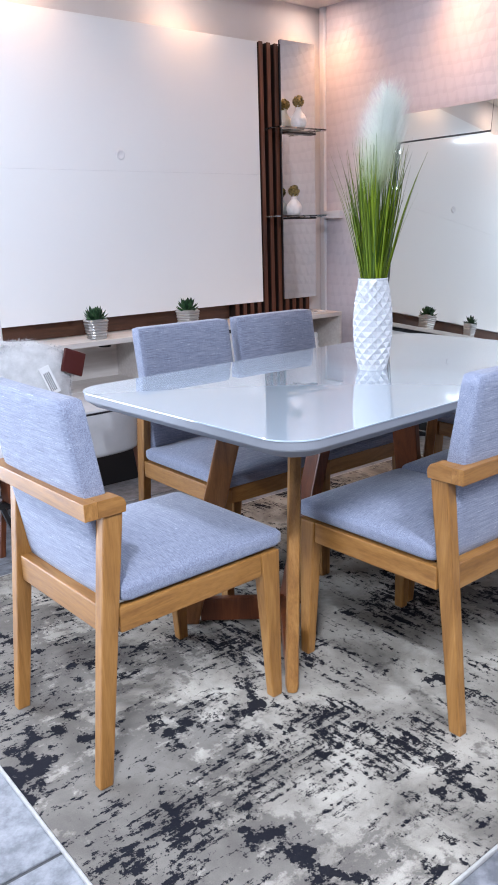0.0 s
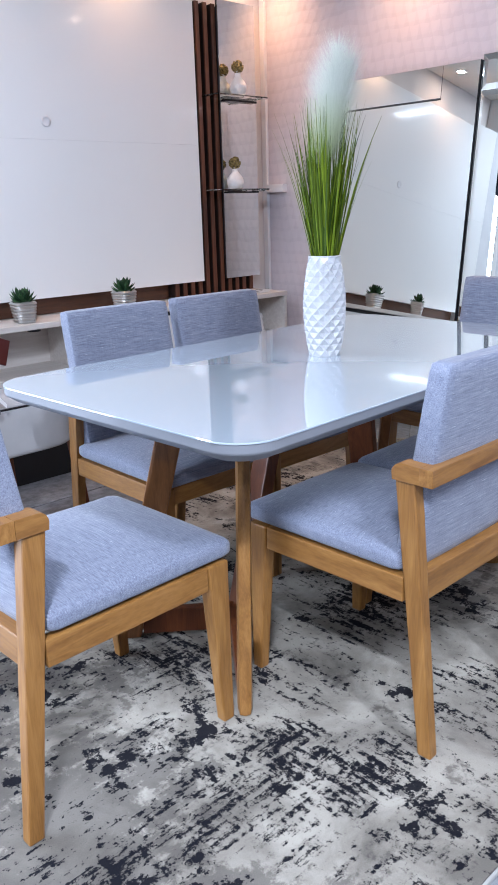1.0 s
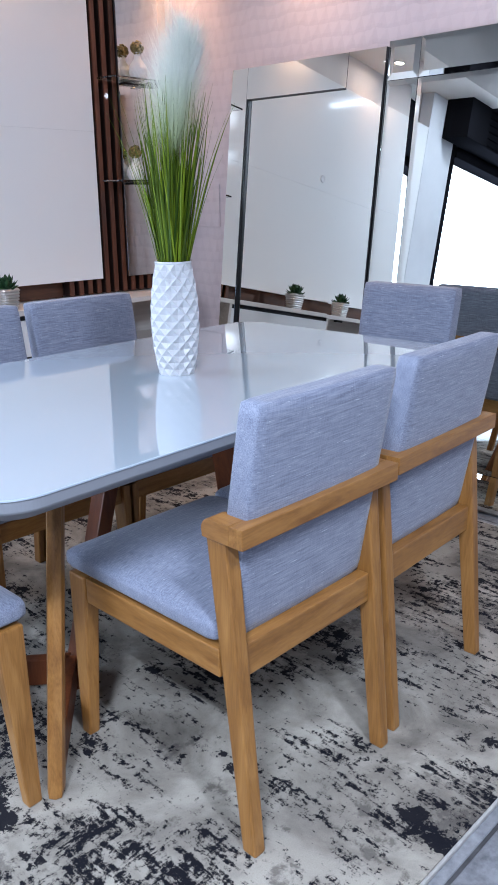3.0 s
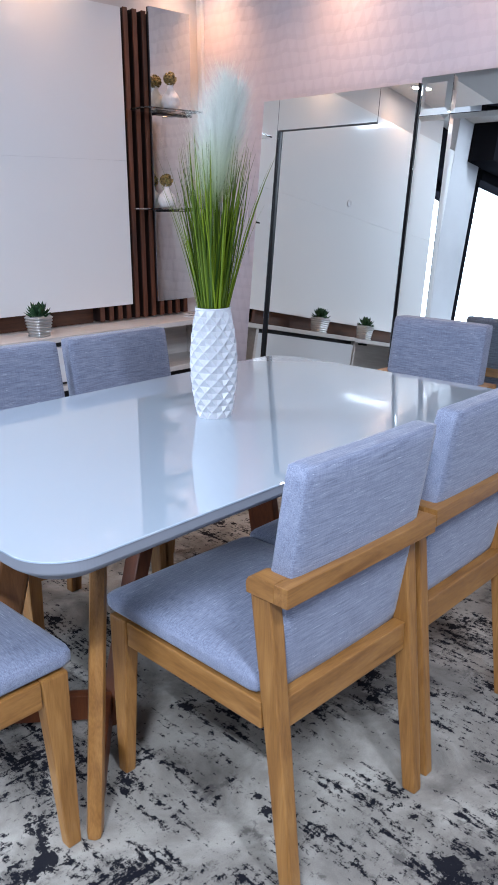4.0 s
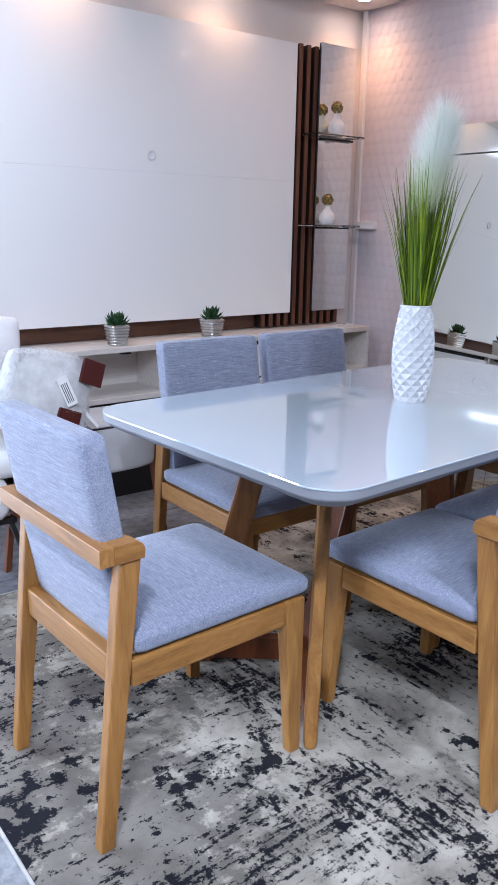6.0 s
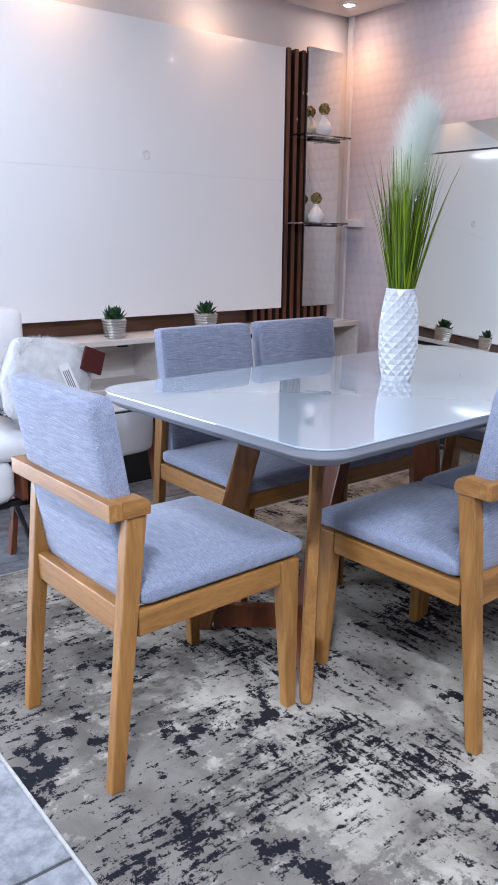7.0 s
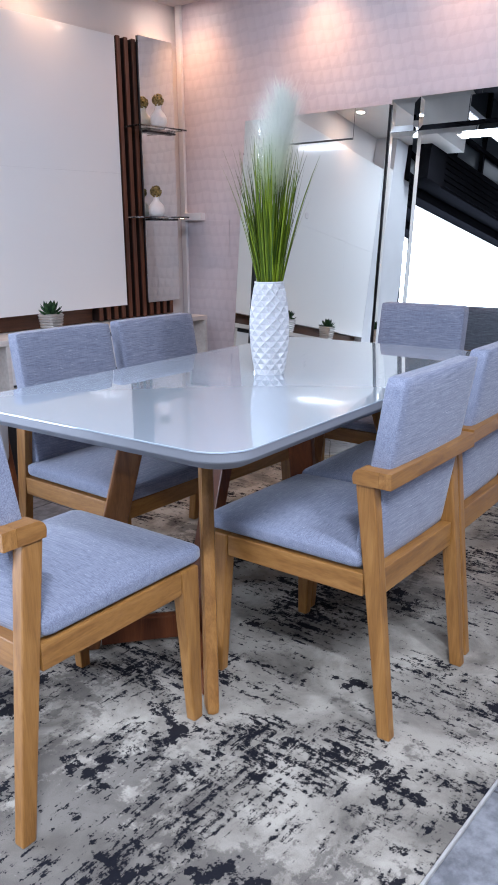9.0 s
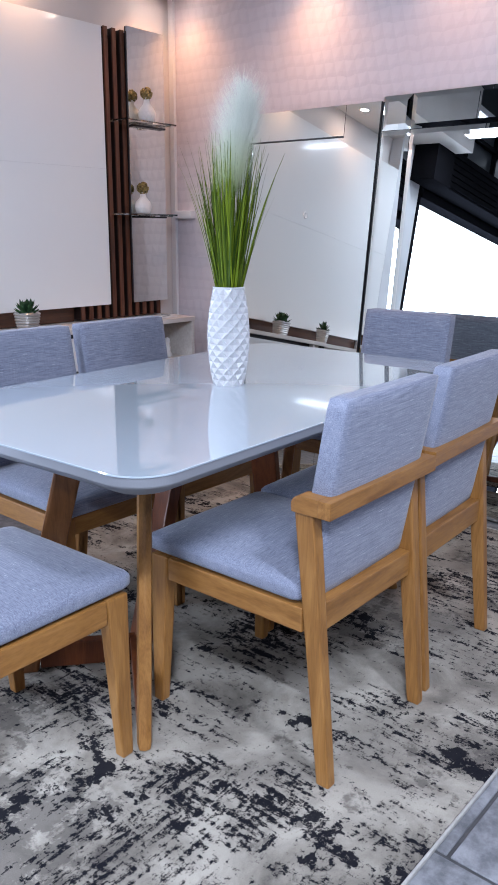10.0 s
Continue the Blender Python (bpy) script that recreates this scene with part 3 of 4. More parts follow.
part("back", block(CX0, CX1 - 0.022, CY1 - 0.02, CY1, 0.4975, 0.7015, 0.001, 1), console_white, console)
for x in (CX0, 2.806, 3.728, CX1 - 0.022):
    part("divider", block(x, x + 0.022, CY0 + 0.003, CY1 - 0.0205, 0.4975, 0.7015, 0.0015, 1), console_white, console)
part("door", block(2.831, 3.725, CY0 + 0.012, CY0 + 0.030, 0.513, 0.678, 0.002), door_white, console, "white lacquered flap door")
# black board puts the shadow into the gap round the door
part("door_recess", block(2.8285, 3.7275, CY0 + 0.034, CY0 + 0.042, 0.4975, 0.7015, 0.001, 1), black_edge, console, "black shadow gap behind the door")
part("grommet", turned([(0.03, 0), (0.03, 0.012), (0.02, 0.014)], 20), black_edge, console, at=pose(2.62, CY0 + 0.06, 0.6875))
# black sheet down to the floor gives the shade under the console
part("under_console_shade", block(CX0 + 0.05, CX1 - 0.05, CY0 + 0.06, CY1, -0.0095, 0.4715, 0.002), black_edge, console, "black panel added for the shade under the console")


def potted_succulent(x, y, z, seed, turn):
    s = thing("succulent", "green succulent in a silvery ribbed pot on the console", "potted plant", pose(x, y, z, 0, 0, turn) @ Matrix.Scale(1.32, 4), "succulents on the console")
    ribs = []
    for k in range(7):
        r = 0.030 + 0.0013 * k
        ribs += [(r, 0.010 * k), (r + 0.0042, 0.010 * k + 0.003), (r + 0.0042, 0.010 * k + 0.006), (r, 0.010 * k + 0.009)]
    bm = turned([(0.028, 0)] + ribs + [(0.036, 0.072), (0.033, 0.072), (0.032, 0.062)], 28)
    for v in bm.verts:
        a = math.atan2(v.co.y, v.co.x)
        s2 = (abs(math.cos(a)) ** 6 + abs(math.sin(a)) ** 6) ** (-1 / 6) * 0.93
        v.co.x, v.co.y = v.co.x * s2, v.co.y * s2
    part("pot", bm, pot_silver, s, smooth=True)
    rnd = random.Random(seed)
    bm = bmesh.new()
    for layer, (count, tilt, size) in enumerate(((12, 14, 0.044), (11, 34, 0.044), (9, 56, 0.042), (6, 76, 0.036))):
        for k in range(count):
            a = 2 * math.pi * (k + 0.5 * (layer % 2)) / count + rnd.uniform(-0.2, 0.2)
            ln_, w, up = size * rnd.uniform(0.85, 1.15), 0.0105, radians(tilt + rnd.uniform(-10, 10))
            vs = []
            for f, ww, hh in ((0, 0.5, 0), (0.4, 1.0, 0.0), (0.75, 0.75, 0.003), (1.0, 0.02, 0.008)):
                for sx, th in ((-1, 0.001), (0, -0.0035), (1, 0.001), (0, 0.003)):
                    p = Vector((f * ln_, sx * ww * w, th * max(ww, 0.1) + hh))
                    p = Matrix.Rotation(-up, 3, "Y") @ p
                    p = Matrix.Rotation(a, 3, "Z") @ (p + Vector((0.006, 0, 0)))
                    vs.append(bm.verts.new(p + Vector((0, 0, 0.066 + 0.004 * layer))))
            for i in range(3):
                for j in range(4):
                    bm.faces.new((vs[4 * i + j], vs[4 * i + (j + 1) % 4], vs[4 * i + 4 + (j + 1) % 4], vs[4 * i + 4 + j]))
    part("leaves", bm, succulent_green, s, smooth=True)
    return s


pot_silver = material("silvery_pot", (0.55, 0.54, 0.52), 0.28, 0.75)
potted_succulent(2.592, 4.262, 0.7272, 1, -6)
potted_succulent(3.128, 4.262, 0.7272, 2, 14)

figure = tagged(part("ornament", turned([(0.022, 0), (0.026, 0.01), (0.018, 0.035), (0.02, 0.055), (0.012, 0.072), (0.017, 0.085), (0.013, 0.104), (0.003, 0.11)], 20), ceramic_small, smooth=True, at=pose(4.07, 4.29, 0.4972)),
                "small pale ceramic ornament in the console niche", "ornament")

for x, y, turn in ((4.06, 4.27, 8), (4.11, 4.33, -14)):
    leaflet = thing("leaflet", "folded white printed leaflet lying on the console", "leaflet", pose(x, y, 0.7273, 0, 0, turn), "leaflets on the console")
    part("sheet", block(-0.05, 0.05, -0.035, 0.035, 0.0, 0.0012, 0.0004, 1), paper, leaflet)
    part("fold", block(-0.049, 0.048, -0.034, 0.033, 0.0022, 0.0034, 0.0004, 1), paper, leaflet)
    part("print_bar", block(-0.03, 0.03, 0.005, 0.02, 0.0036, 0.0039, 0.0), ink, leaflet)

# ---- leaning mirrors ----
LEAN_BACK = math.atan(0.1030)


def leaning(y0, y1, x_top, z_top, long):
    """Local frame of a mirror: x along the wall from y1 towards y0, y up the glass, z out into the room; origin at the lower end of y1."""
    up = Vector((math.sin(LEAN_BACK), 0, math.cos(LEAN_BACK)))
    out = Vector((-math.cos(LEAN_BACK), 0, math.sin(LEAN_BACK)))
    side = Vector((0, -1, 0))
    o = Vector((x_top, y1, z_top)) - up * long
    return Matrix(((side.x, up.x, out.x, o.x), (side.y, up.y, out.y, o.y), (side.z, up.z, out.z, o.z), (0, 0, 0, 1)))


def pane_bevelled(x0, x1, y0, y1, z, edge, drop):
    """A mirror pane whose rim slopes down by drop over the width edge."""
    bm = bmesh.new()
    o = [bm.verts.new(p) for p in ((x0, y0, z - drop), (x1, y0, z - drop), (x1, y1, z - drop), (x0, y1, z - drop))]
    i = [bm.verts.new(p) for p in ((x0 + edge, y0 + edge, z), (x1 - edge, y0 + edge, z), (x1 - edge, y1 - edge, z), (x0 + edge, y1 - edge, z))]
    b = [bm.verts.new((v.co.x, v.co.y, z - drop - 0.004)) for v in o]
    bm.faces.new(i)
    bm.faces.new(b[::-1])
    for k in range(4):
        bm.faces.new((o[k], o[(k + 1) % 4], i[(k + 1) % 4], i[k]))
        bm.faces.new((b[k], b[(k + 1) % 4], o[(k + 1) % 4], o[k]))
    return bm


LONG1 = 1.776 / math.cos(LEAN_BACK)
TURN1 = Matrix.Rotation(radians(0.7), 4, "Y")
m1 = thing("leaning_mirror", "large mirror with recessed centre and black sides, leaning on wallpaper", "mirror", leaning(3.036, 3.905, 4.222, 1.776, LONG1) @ TURN1, "mirrors along the wall")
W1, IN0, IN1, INB, INT = 0.872, 0.103, 0.685, 0.14, LONG1 - 0.138
part("body", block(0, W1, 0, LONG1, -0.046, -0.0365, 0.002, 1), black_edge, m1)
part("centre_pane", block(IN0 + 0.001, IN1 - 0.001, INB + 0.001, INT - 0.001, -0.036, -0.020, 0.0003, 1), mirror_glass, m1)
for x0, x1, y0, y1 in ((0, IN0, 0, LONG1), (IN1, W1, 0, LONG1), (IN0 + 0.0005, IN1 - 0.0005, 0, INB), (IN0 + 0.0005, IN1 - 0.0005, INT, LONG1)):
    part("rim_core", block(x0, x1, y0, y1, -0.036, -0.0045, 0, 1), black_edge, m1)
    part("rim_pane", block(x0 + 0.0005, x1 - 0.0005, y0 + 0.0005, y1 - 0.0005, -0.004, 0.0, 0.0004, 1), mirror_glass, m1)
LONG3 = 1.795 / math.cos(LEAN_BACK)
m3 = thing("bevelled_mirror", "large mirror framed in narrow mirror panes with sloped edges", "mirror", leaning(1.95, 3.030, 4.246, 1.795, LONG3), "mirrors along the wall")
W3, RIM = 1.068, 0.15
part("body", block(0, W3, 0, LONG3, -0.04, -0.0125, 0.002, 1), black_edge, m3)
part("centre_pane", pane_bevelled(RIM + 0.002, W3 - RIM - 0.002, RIM + 0.002, LONG3 - RIM - 0.002, 0.0, 0.020, 0.0016), mirror_glass, m3)
for x0, x1 in ((0, RIM), (W3 - RIM, W3)):
    for y0, y1 in ((0, RIM), (LONG3 - RIM, LONG3)):
        part("corner_pane", pane_bevelled(x0 + 0.001, x1 - 0.001, y0 + 0.001, y1 - 0.001, 0.0, 0.026, 0.0026), mirror_glass, m3)
    part("side_pane", pane_bevelled(x0 + 0.001, x1 - 0.001, RIM + 0.001, LONG3 - RIM - 0.001, 0.0, 0.020, 0.0016), mirror_glass, m3)
for y0, y1 in ((0, RIM), (LONG3 - RIM, LONG3)):
    part("rim_pane", pane_bevelled(RIM + 0.001, W3 - RIM - 0.001, y0 + 0.001, y1 - 0.001, 0.0, 0.020, 0.0016), mirror_glass, m3)

# ---- rug ----
RX0, RX1, RY0, RY1 = 1.31, 3.98, 1.575, 3.53
rug = thing("rug", "distressed cream rug with grey and black streaks", "rug")
bm = bmesh.new()
bmesh.ops.create_grid(bm, x_segments=40, y_segments=30, size=1.0)
for v in bm.verts:
    v.co.x = RX0 + 0.008 + (v.co.x + 1) / 2 * (RX1 - RX0 - 0.016)
    v.co.y = RY0 + 0.008 + (v.co.y + 1) / 2 * (RY1 - RY0 - 0.016)
ext = bmesh.ops.extrude_face_region(bm, geom=bm.faces[:])
bmesh.ops.translate(bm, verts=[g for g in ext["geom"] if isinstance(g, bmesh.types.BMVert)], vec=(0, 0, -0.009))
bmesh.ops.recalc_face_normals(bm, faces=bm.faces[:])
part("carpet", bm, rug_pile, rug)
for x0, x1, y0, y1 in ((RX0, RX0 + 0.0075, RY0, RY1), (RX1 - 0.0075, RX1, RY0, RY1), (RX0 + 0.008, RX1 - 0.008, RY0, RY0 + 0.0075), (RX0 + 0.008, RX1 - 0.008, RY1 - 0.0075, RY1)):
    part("binding", block(x0, x1, y0, y1, -0.0098, 0.0005, 0.003), rug_edge, rug, "pale stitched rug binding")

# ---- dining table ----
TX0, TX1, TY0, TY1, TZ = -0.805, 0.805, -0.468, 0.468, 0.77
TABLE_TURN = pose(2.635, 2.530, 0, 0, 0, 2.6)


def rounded_plate(x0, x1, y0, y1, r, levels, seg=24):
    """A plate with round corners, from (height, inset) pairs."""
    bm = bmesh.new()
    rings = []
    for z, inset in levels:
        ring = []
        for cx, cy, a0 in ((x1 - r, y1 - r, 0), (x0 + r, y1 - r, 90), (x0 + r, y0 + r, 180), (x1 - r, y0 + r, 270)):
            for k in range(seg + 1):
                a = radians(a0 + 90 * k / seg)
                ring.append(bm.verts.new((cx + (r - inset) * math.cos(a), cy + (r - inset) * math.sin(a), z)))
        rings.append(ring)
    n = len(rings[0])
    for a, b in zip(rings, rings[1:]):
        for k in range(n):
            f = bm.faces.new((a[k], a[(k + 1) % n], b[(k + 1) % n], b[k]))
    bm.faces.new(rings[0][::-1])
    bm.faces.new(rings[-1])
    return bm


table = thing("dining_table", "rectangular dining table with glossy white glass top on oak trestles", "dining table")
part("glass_top", rounded_plate(TX0, TX1, TY0, TY1, 0.10, [(TZ - 0.004, 0.001), (TZ - 0.0035, 0.0), (TZ - 0.001, 0.0), (TZ, 0.0015)]), glass_white, table, "glossy back-painted white glass", at=TABLE_TURN)
part("rim", rounded_plate(TX0, TX1, TY0, TY1, 0.10, [(TZ - 0.050, 0.045), (TZ - 0.046, 0.032), (TZ - 0.026, 0.004), (TZ - 0.022, 0.002), (TZ - 0.0045, 0.002)]), rim_paint, table, "grey painted bevelled rim", at=TABLE_TURN)


def trestle(flip):
    def q(x, y, z):
        return (x if not flip else 2 * 2.622 - x, y, z)

    knee = (2.29, 2.57)
    for foot, top in (((2.045, 2.262), (2.20, 2.405)), ((2.05, 2.765), (2.155, 2.61))):
        d = (knee[0] - foot[0], knee[1] - foot[1])
        d = (-d[0] if flip else d[0], d[1])
        # near legs in plain oak; the other members carry under-table shade in their colour
        part("leg", strut(q(*foot, 0.0), q(*top, TZ - 0.051), 0.056 if foot[1] < 2.5 else 0.072, 0.036, d, 0.016 if foot[1] < 2.5 else 0.008), oak if foot[1] < 2.5 else oak_shaded, table)
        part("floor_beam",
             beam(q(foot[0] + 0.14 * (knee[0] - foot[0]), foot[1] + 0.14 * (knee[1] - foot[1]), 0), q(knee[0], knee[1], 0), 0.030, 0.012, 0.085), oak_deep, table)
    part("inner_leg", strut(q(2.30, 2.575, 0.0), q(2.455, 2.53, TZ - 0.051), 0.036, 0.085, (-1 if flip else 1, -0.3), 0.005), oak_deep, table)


def beam(a, b, thick, z0, z1):
    a, b = Vector(a), Vector(b)
    u = (b - a).normalized()
    w = Vector((-u.y, u.x, 0)) * thick / 2
    bm = bmesh.new()
    vs = [bm.verts.new((p.x, p.y, z)) for z in (z0, z1) for p in (a - w, b - w, b + w, a + w)]
    for q in ((3, 2, 1, 0), (4, 5, 6, 7), (0, 1, 5, 4), (1, 2, 6, 5), (2, 3, 7, 6), (3, 0, 4, 7)):
        bm.faces.new([vs[i] for i in q])
    bmesh.ops.bevel(bm, geom=bm.edges[:], offset=0.003, segments=2, profile=0.6, affect="EDGES")
    return bm


trestle(False)
trestle(True)


# ---- chairs ----
def arm_piece(s):
    """A short arm from the back rail forward, with a round front upper corner."""
    prof = [(-0.232, 0.6402), (-0.166, 0.6402), (-0.164, 0.655)]
    prof += [(-0.186 + 0.022 * math.cos(radians(a)), 0.656 + 0.022 * math.sin(radians(a))) for a in range(0, 91, 15)]
    prof += [(-0.232, 0.678)]
    x0, x1 = sorted((s * 0.1895, s * 0.2335))
    bm = bmesh.new()
    a = [bm.verts.new((x0, y, z)) for y, z in prof]
    b = [bm.verts.new((x1, y, z)) for y, z in prof]
    n = len(prof)
    bm.faces.new(a)
    bm.faces.new(b[::-1])
    for k in range(n):
        bm.faces.new((a[k], b[k], b[(k + 1) % n], a[(k + 1) % n]))
    bmesh.ops.recalc_face_normals(bm, faces=bm.faces[:])
    side_edges = [e for e in bm.edges if abs(e.verts[0].co.x - e.verts[1].co.x) < 1e-6]
    bmesh.ops.bevel(bm, geom=side_edges, offset=0.0015, segments=2, profile=0.6, affect="EDGES")
    return bm


def dining_chair(m):
    c = thing("dining_chair", "oak armchair with blue grey woven upholstery", "chair", m, "chairs round the table")
    bm = pillow_box(0.229, 0.240, 0.023, 0.018, 18, 0.027)
    for v in bm.verts:
        v.co += Vector((0, 0.052, 0.449))
    part("seat", bm, weave, c, smooth=True)
    bm = pillow_box(0.198, 0.028, 0.233, 0.011, 16)
    for v in bm.verts:
        v.co.z += 0.656
        v.co.y += -0.212 - 0.165 * (v.co.z - 0.66) - 0.004 * (1 - (v.co.x / 0.202) ** 2)
    part("backrest", bm, weave, c, smooth=True)
    for s in (-1, 1):
        x0, x1 = sorted((s * 0.194, s * 0.228))
        part("rear_leg", hexa((x0 + 0.003, x1 - 0.002, -0.281, -0.247, 0.0), (x0, x1, -0.218, -0.170, 0.640), 0.005), oak, c)
        part("arm", arm_piece(s), oak_side, c)
        f0, f1 = sorted((s * 0.198, s * 0.226))
        g0, g1 = sorted((s * 0.190, s * 0.228))
        part("front_leg", hexa((f0, f1, 0.246, 0.278, 0.0), (g0, g1, 0.216, 0.276, 0.421), 0.005), oak, c)
        part("side_rail", block(*sorted((s * 0.198, s * 0.226)), -0.196, 0.2155, 0.362, 0.421, 0.004), oak_side, c)
    part("front_rail", block(-0.1895, 0.1895, 0.236, 0.264, 0.366, 0.421, 0.004), oak_long, c)
    part("rear_rail", block(-0.1935, 0.1935, -0.230, -0.199, 0.362, 0.430, 0.004), oak_long, c)
    part("back_rail", block(-0.2335, 0.2335, -0.264, -0.2322, 0.6402, 0.678, 0.0015), oak_long, c)
    return c


chair = dining_chair(pose(2.431, 2.121, 0, 0, 0, 1))
for x, y, turn in ((2.912, 2.150, 3), (1.727, 2.480, -88), (2.407, 3.0, 180), (2.842, 3.0, 180), (3.632, 2.63, 90)):
    copy_thing(chair, pose(x, y, 0, 0, 0, turn))

# ---- vase with grass and plume ----
VX, VY = 2.655, 2.539


def faceted_vase():
    v = thing("faceted_vase", "white ceramic vase with sunken diamond facets on the table", "vase", pose(VX, VY, TZ + 0.0002, 0, 0, 8))
    count, rows, h = 11, 16, 0.280

    def radius(z):
        f = z / h
        return 0.0435 + 0.0190 * math.sin(math.pi * min(1, max(0, f * 0.94 + 0.03))) ** 0.9 - 0.001 * f

    bm = bmesh.new()
    lattice = []
    for i in range(rows + 1):
        z = h * i / rows
        lattice.append([bm.verts.new((radius(z) * math.cos(2 * math.pi * (j + 0.5 * (i % 2)) / count), radius(z) * math.sin(2 * math.pi * (j + 0.5 * (i % 2)) / count), z)) for j in range(count)])
    for i in range(rows + 1):
        for j in range(count):
            a = 2 * math.pi * (j + 0.5 * (i % 2) + 0.5) / count
            left, right = lattice[i][j], lattice[i][(j + 1) % count]
            k = j if i % 2 == 0 else (j + 1) % count
            above = lattice[i + 1][k] if i < rows else None
            below = lattice[i - 1][k] if i > 0 else None
            z = h * i / rows
            r = radius(z) * math.cos(math.pi / count) - 0.0080
            if above is None or below is None:
                other = above or below
                bm.faces.new((left, right, other) if above else (right, left, other))
                continue
            tip = bm.verts.new((r * math.cos(a), r * math.sin(a), z - 0.002))
            for p, q in ((left, below), (below, right), (right, above), (above, left)):
                bm.faces.new((p, q, tip))
    part("body", bm, ceramic, v)
    part("lip", turned([(radius(h) - 0.003, h - 0.004), (radius(h) + 0.001, h - 0.002), (radius(h) + 0.001, h + 0.003), (radius(h) - 0.004, h + 0.003), (radius(h) - 0.005, h - 0.03)], 36, closed=False), ceramic, v, smooth=True)
    part("base", turned([(0.037, 0.0), (0.039, 0.004)], 36), ceramic, v)
    return v


faceted_vase()


def ribbon(bm, points, widths, side):
    """A tapered fold of two strips along points."""
    prev = None
    for p, w in zip(points, widths):
        row = [bm.verts.new(p - side * w), bm.verts.new(p + Vector((0, 0, 0)) + side.cross(Vector((0, 0, 1))) * w * 0.5), bm.verts.new(p + side * w)]
        if prev:
            bm.faces.new((prev[0], prev[1], row[1], row[0]))
            bm.faces.new((prev[1], prev[2], row[2], row[1]))
        prev = row


def grass_plant():
    g = thing("ornamental_grass", "tall green artificial grass with a white feathery plume", "artificial plant", pose(VX, VY, TZ + 0.27))
    rnd = random.Random(11)
    bm = bmesh.new()
    for k in range(310):
        a = rnd.uniform(0, 2 * math.pi)
        r0 = 0.030 * math.sqrt(rnd.random())
        lean = rnd.uniform(0.04, 0.30) * (0.30 + 0.70 * r0 / 0.030)
        tall = rnd.uniform(0.17, 0.44) * (1 - 0.25 * lean)
        bend = rnd.uniform(-0.25, 0.55)
        a2 = a + rnd.uniform(-0.9, 0.9)
        wide = rnd.uniform(0.0022, 0.0042)
        pts, ws = [], []
        for i in range(8):
            f = i / 7
            out = tall * (lean * f + bend * lean * f ** 3)
            pts.append(Vector((math.cos(a) * r0 + math.cos(a2) * out, math.sin(a) * r0 + math.sin(a2) * out, -0.04 + (tall + 0.04) * f * (1 - 0.10 * lean * f))))
            ws.append(max(0.0003, wide * (0.75 + 0.25 * f) * (1 - f ** 2.6)))
        ribbon(bm, pts, ws, Vector((-math.sin(a2 + rnd.uniform(-1.2, 1.2)), math.cos(a2), 0)).normalized())
    blades = part("grass_blades", bm, blade_green, g, smooth=True)
    blades["kind"] = "stuff"
    bm = bmesh.new()
    for stem in range(5):
        a = stem * 2.4
        top = Vector((0.022 * math.cos(a) + 0.052, 0.022 * math.sin(a) - 0.020, 0.485 + 0.016 * stem))
        for k in range(1500):
            f = rnd.random() ** 0.85
            base = Vector((0.008 * math.cos(a), 0.008 * math.sin(a), 0.24)).lerp(top, f)
            b = rnd.uniform(0, 2 * math.pi)
            ln_ = 0.025 + 0.105 * math.sin(math.pi * min(1, 0.24 + 0.66 * f)) * rnd.uniform(0.15, 1.1)
            tip = base + Vector((math.cos(b) * ln_ * 0.72, math.sin(b) * ln_ * 0.72, ln_ * rnd.uniform(0.5, 1.2)))
            side = Vector((-math.sin(b), math.cos(b), 0)) * 0.00021
            mid = base.lerp(tip, 0.55) + Vector((math.cos(b), math.sin(b), 0)) * ln_ * 0.08
            v0, v1, v2, v3 = bm.verts.new(base - side), bm.verts.new(base + side), bm.verts.new(mid + side), bm.verts.new(mid - side)
            v4 = bm.verts.new(tip)
            bm.faces.new((v0, v1, v2, v3))
            bm.faces.new((v3, v2, v4))
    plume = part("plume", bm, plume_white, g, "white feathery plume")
    plume["kind"] = "stuff"
    return g


grass_plant()


# ---- round pouf and lounge armchair with cushions ----
pouf_cloth = plaster("pale_grey_upholstery", (0.42, 0.42, 0.43), (0.50, 0.50, 0.51), 8.0)


def oval(profile, seg, closed=True):
    bm = turned(profile, seg, closed=closed)
    for v in bm.verts:
        a = math.atan2(v.co.y, v.co.x)
        k = (math.cos(a) ** 4 + math.sin(a) ** 4) ** -0.25
        v.co.x, v.co.y = v.co.x * k, v.co.y * 0.55 * k
    return bm


def pouf():
    t = thing("oval_pouf", "white upholstered oval pouf with dark piping and wooden legs", "pouf", pose(2.158, 3.74, -0.0095))
    part("base", oval([(0.20, 0.352), (0.258, 0.353), (0.268, 0.358), (0.272, 0.372), (0.277, 0.48), (0.277, 0.526), (0.272, 0.5325), (0.262, 0.535)], 64), pouf_cloth, t, smooth=True)
    part("lid", oval([(0.262, 0.5355), (0.272, 0.540), (0.268, 0.547), (0.24, 0.551), (0.12, 0.553), (0.01, 0.554)], 64), pouf_cloth, t, smooth=True)
    part("piping", oval([(0.270, 0.5315), (0.277, 0.533), (0.2785, 0.5355), (0.277, 0.538), (0.270, 0.5395)], 64, closed=False), black_edge, t, "dark seam piping", smooth=True)
    for x, y in ((1, -0.1), (-1, -0.1), (0.35, 0.93), (-0.35, 0.93)):
        part("leg", strut((0.345 * x, 0.175 * y, 0.0), (0.289 * x, 0.178 * y, 0.44), 0.030, 0.024, (-0.1, 1) if abs(x) == 1 else (1, 0), 0.004, 0.046), oak_deep, t)
    return t


pouf()


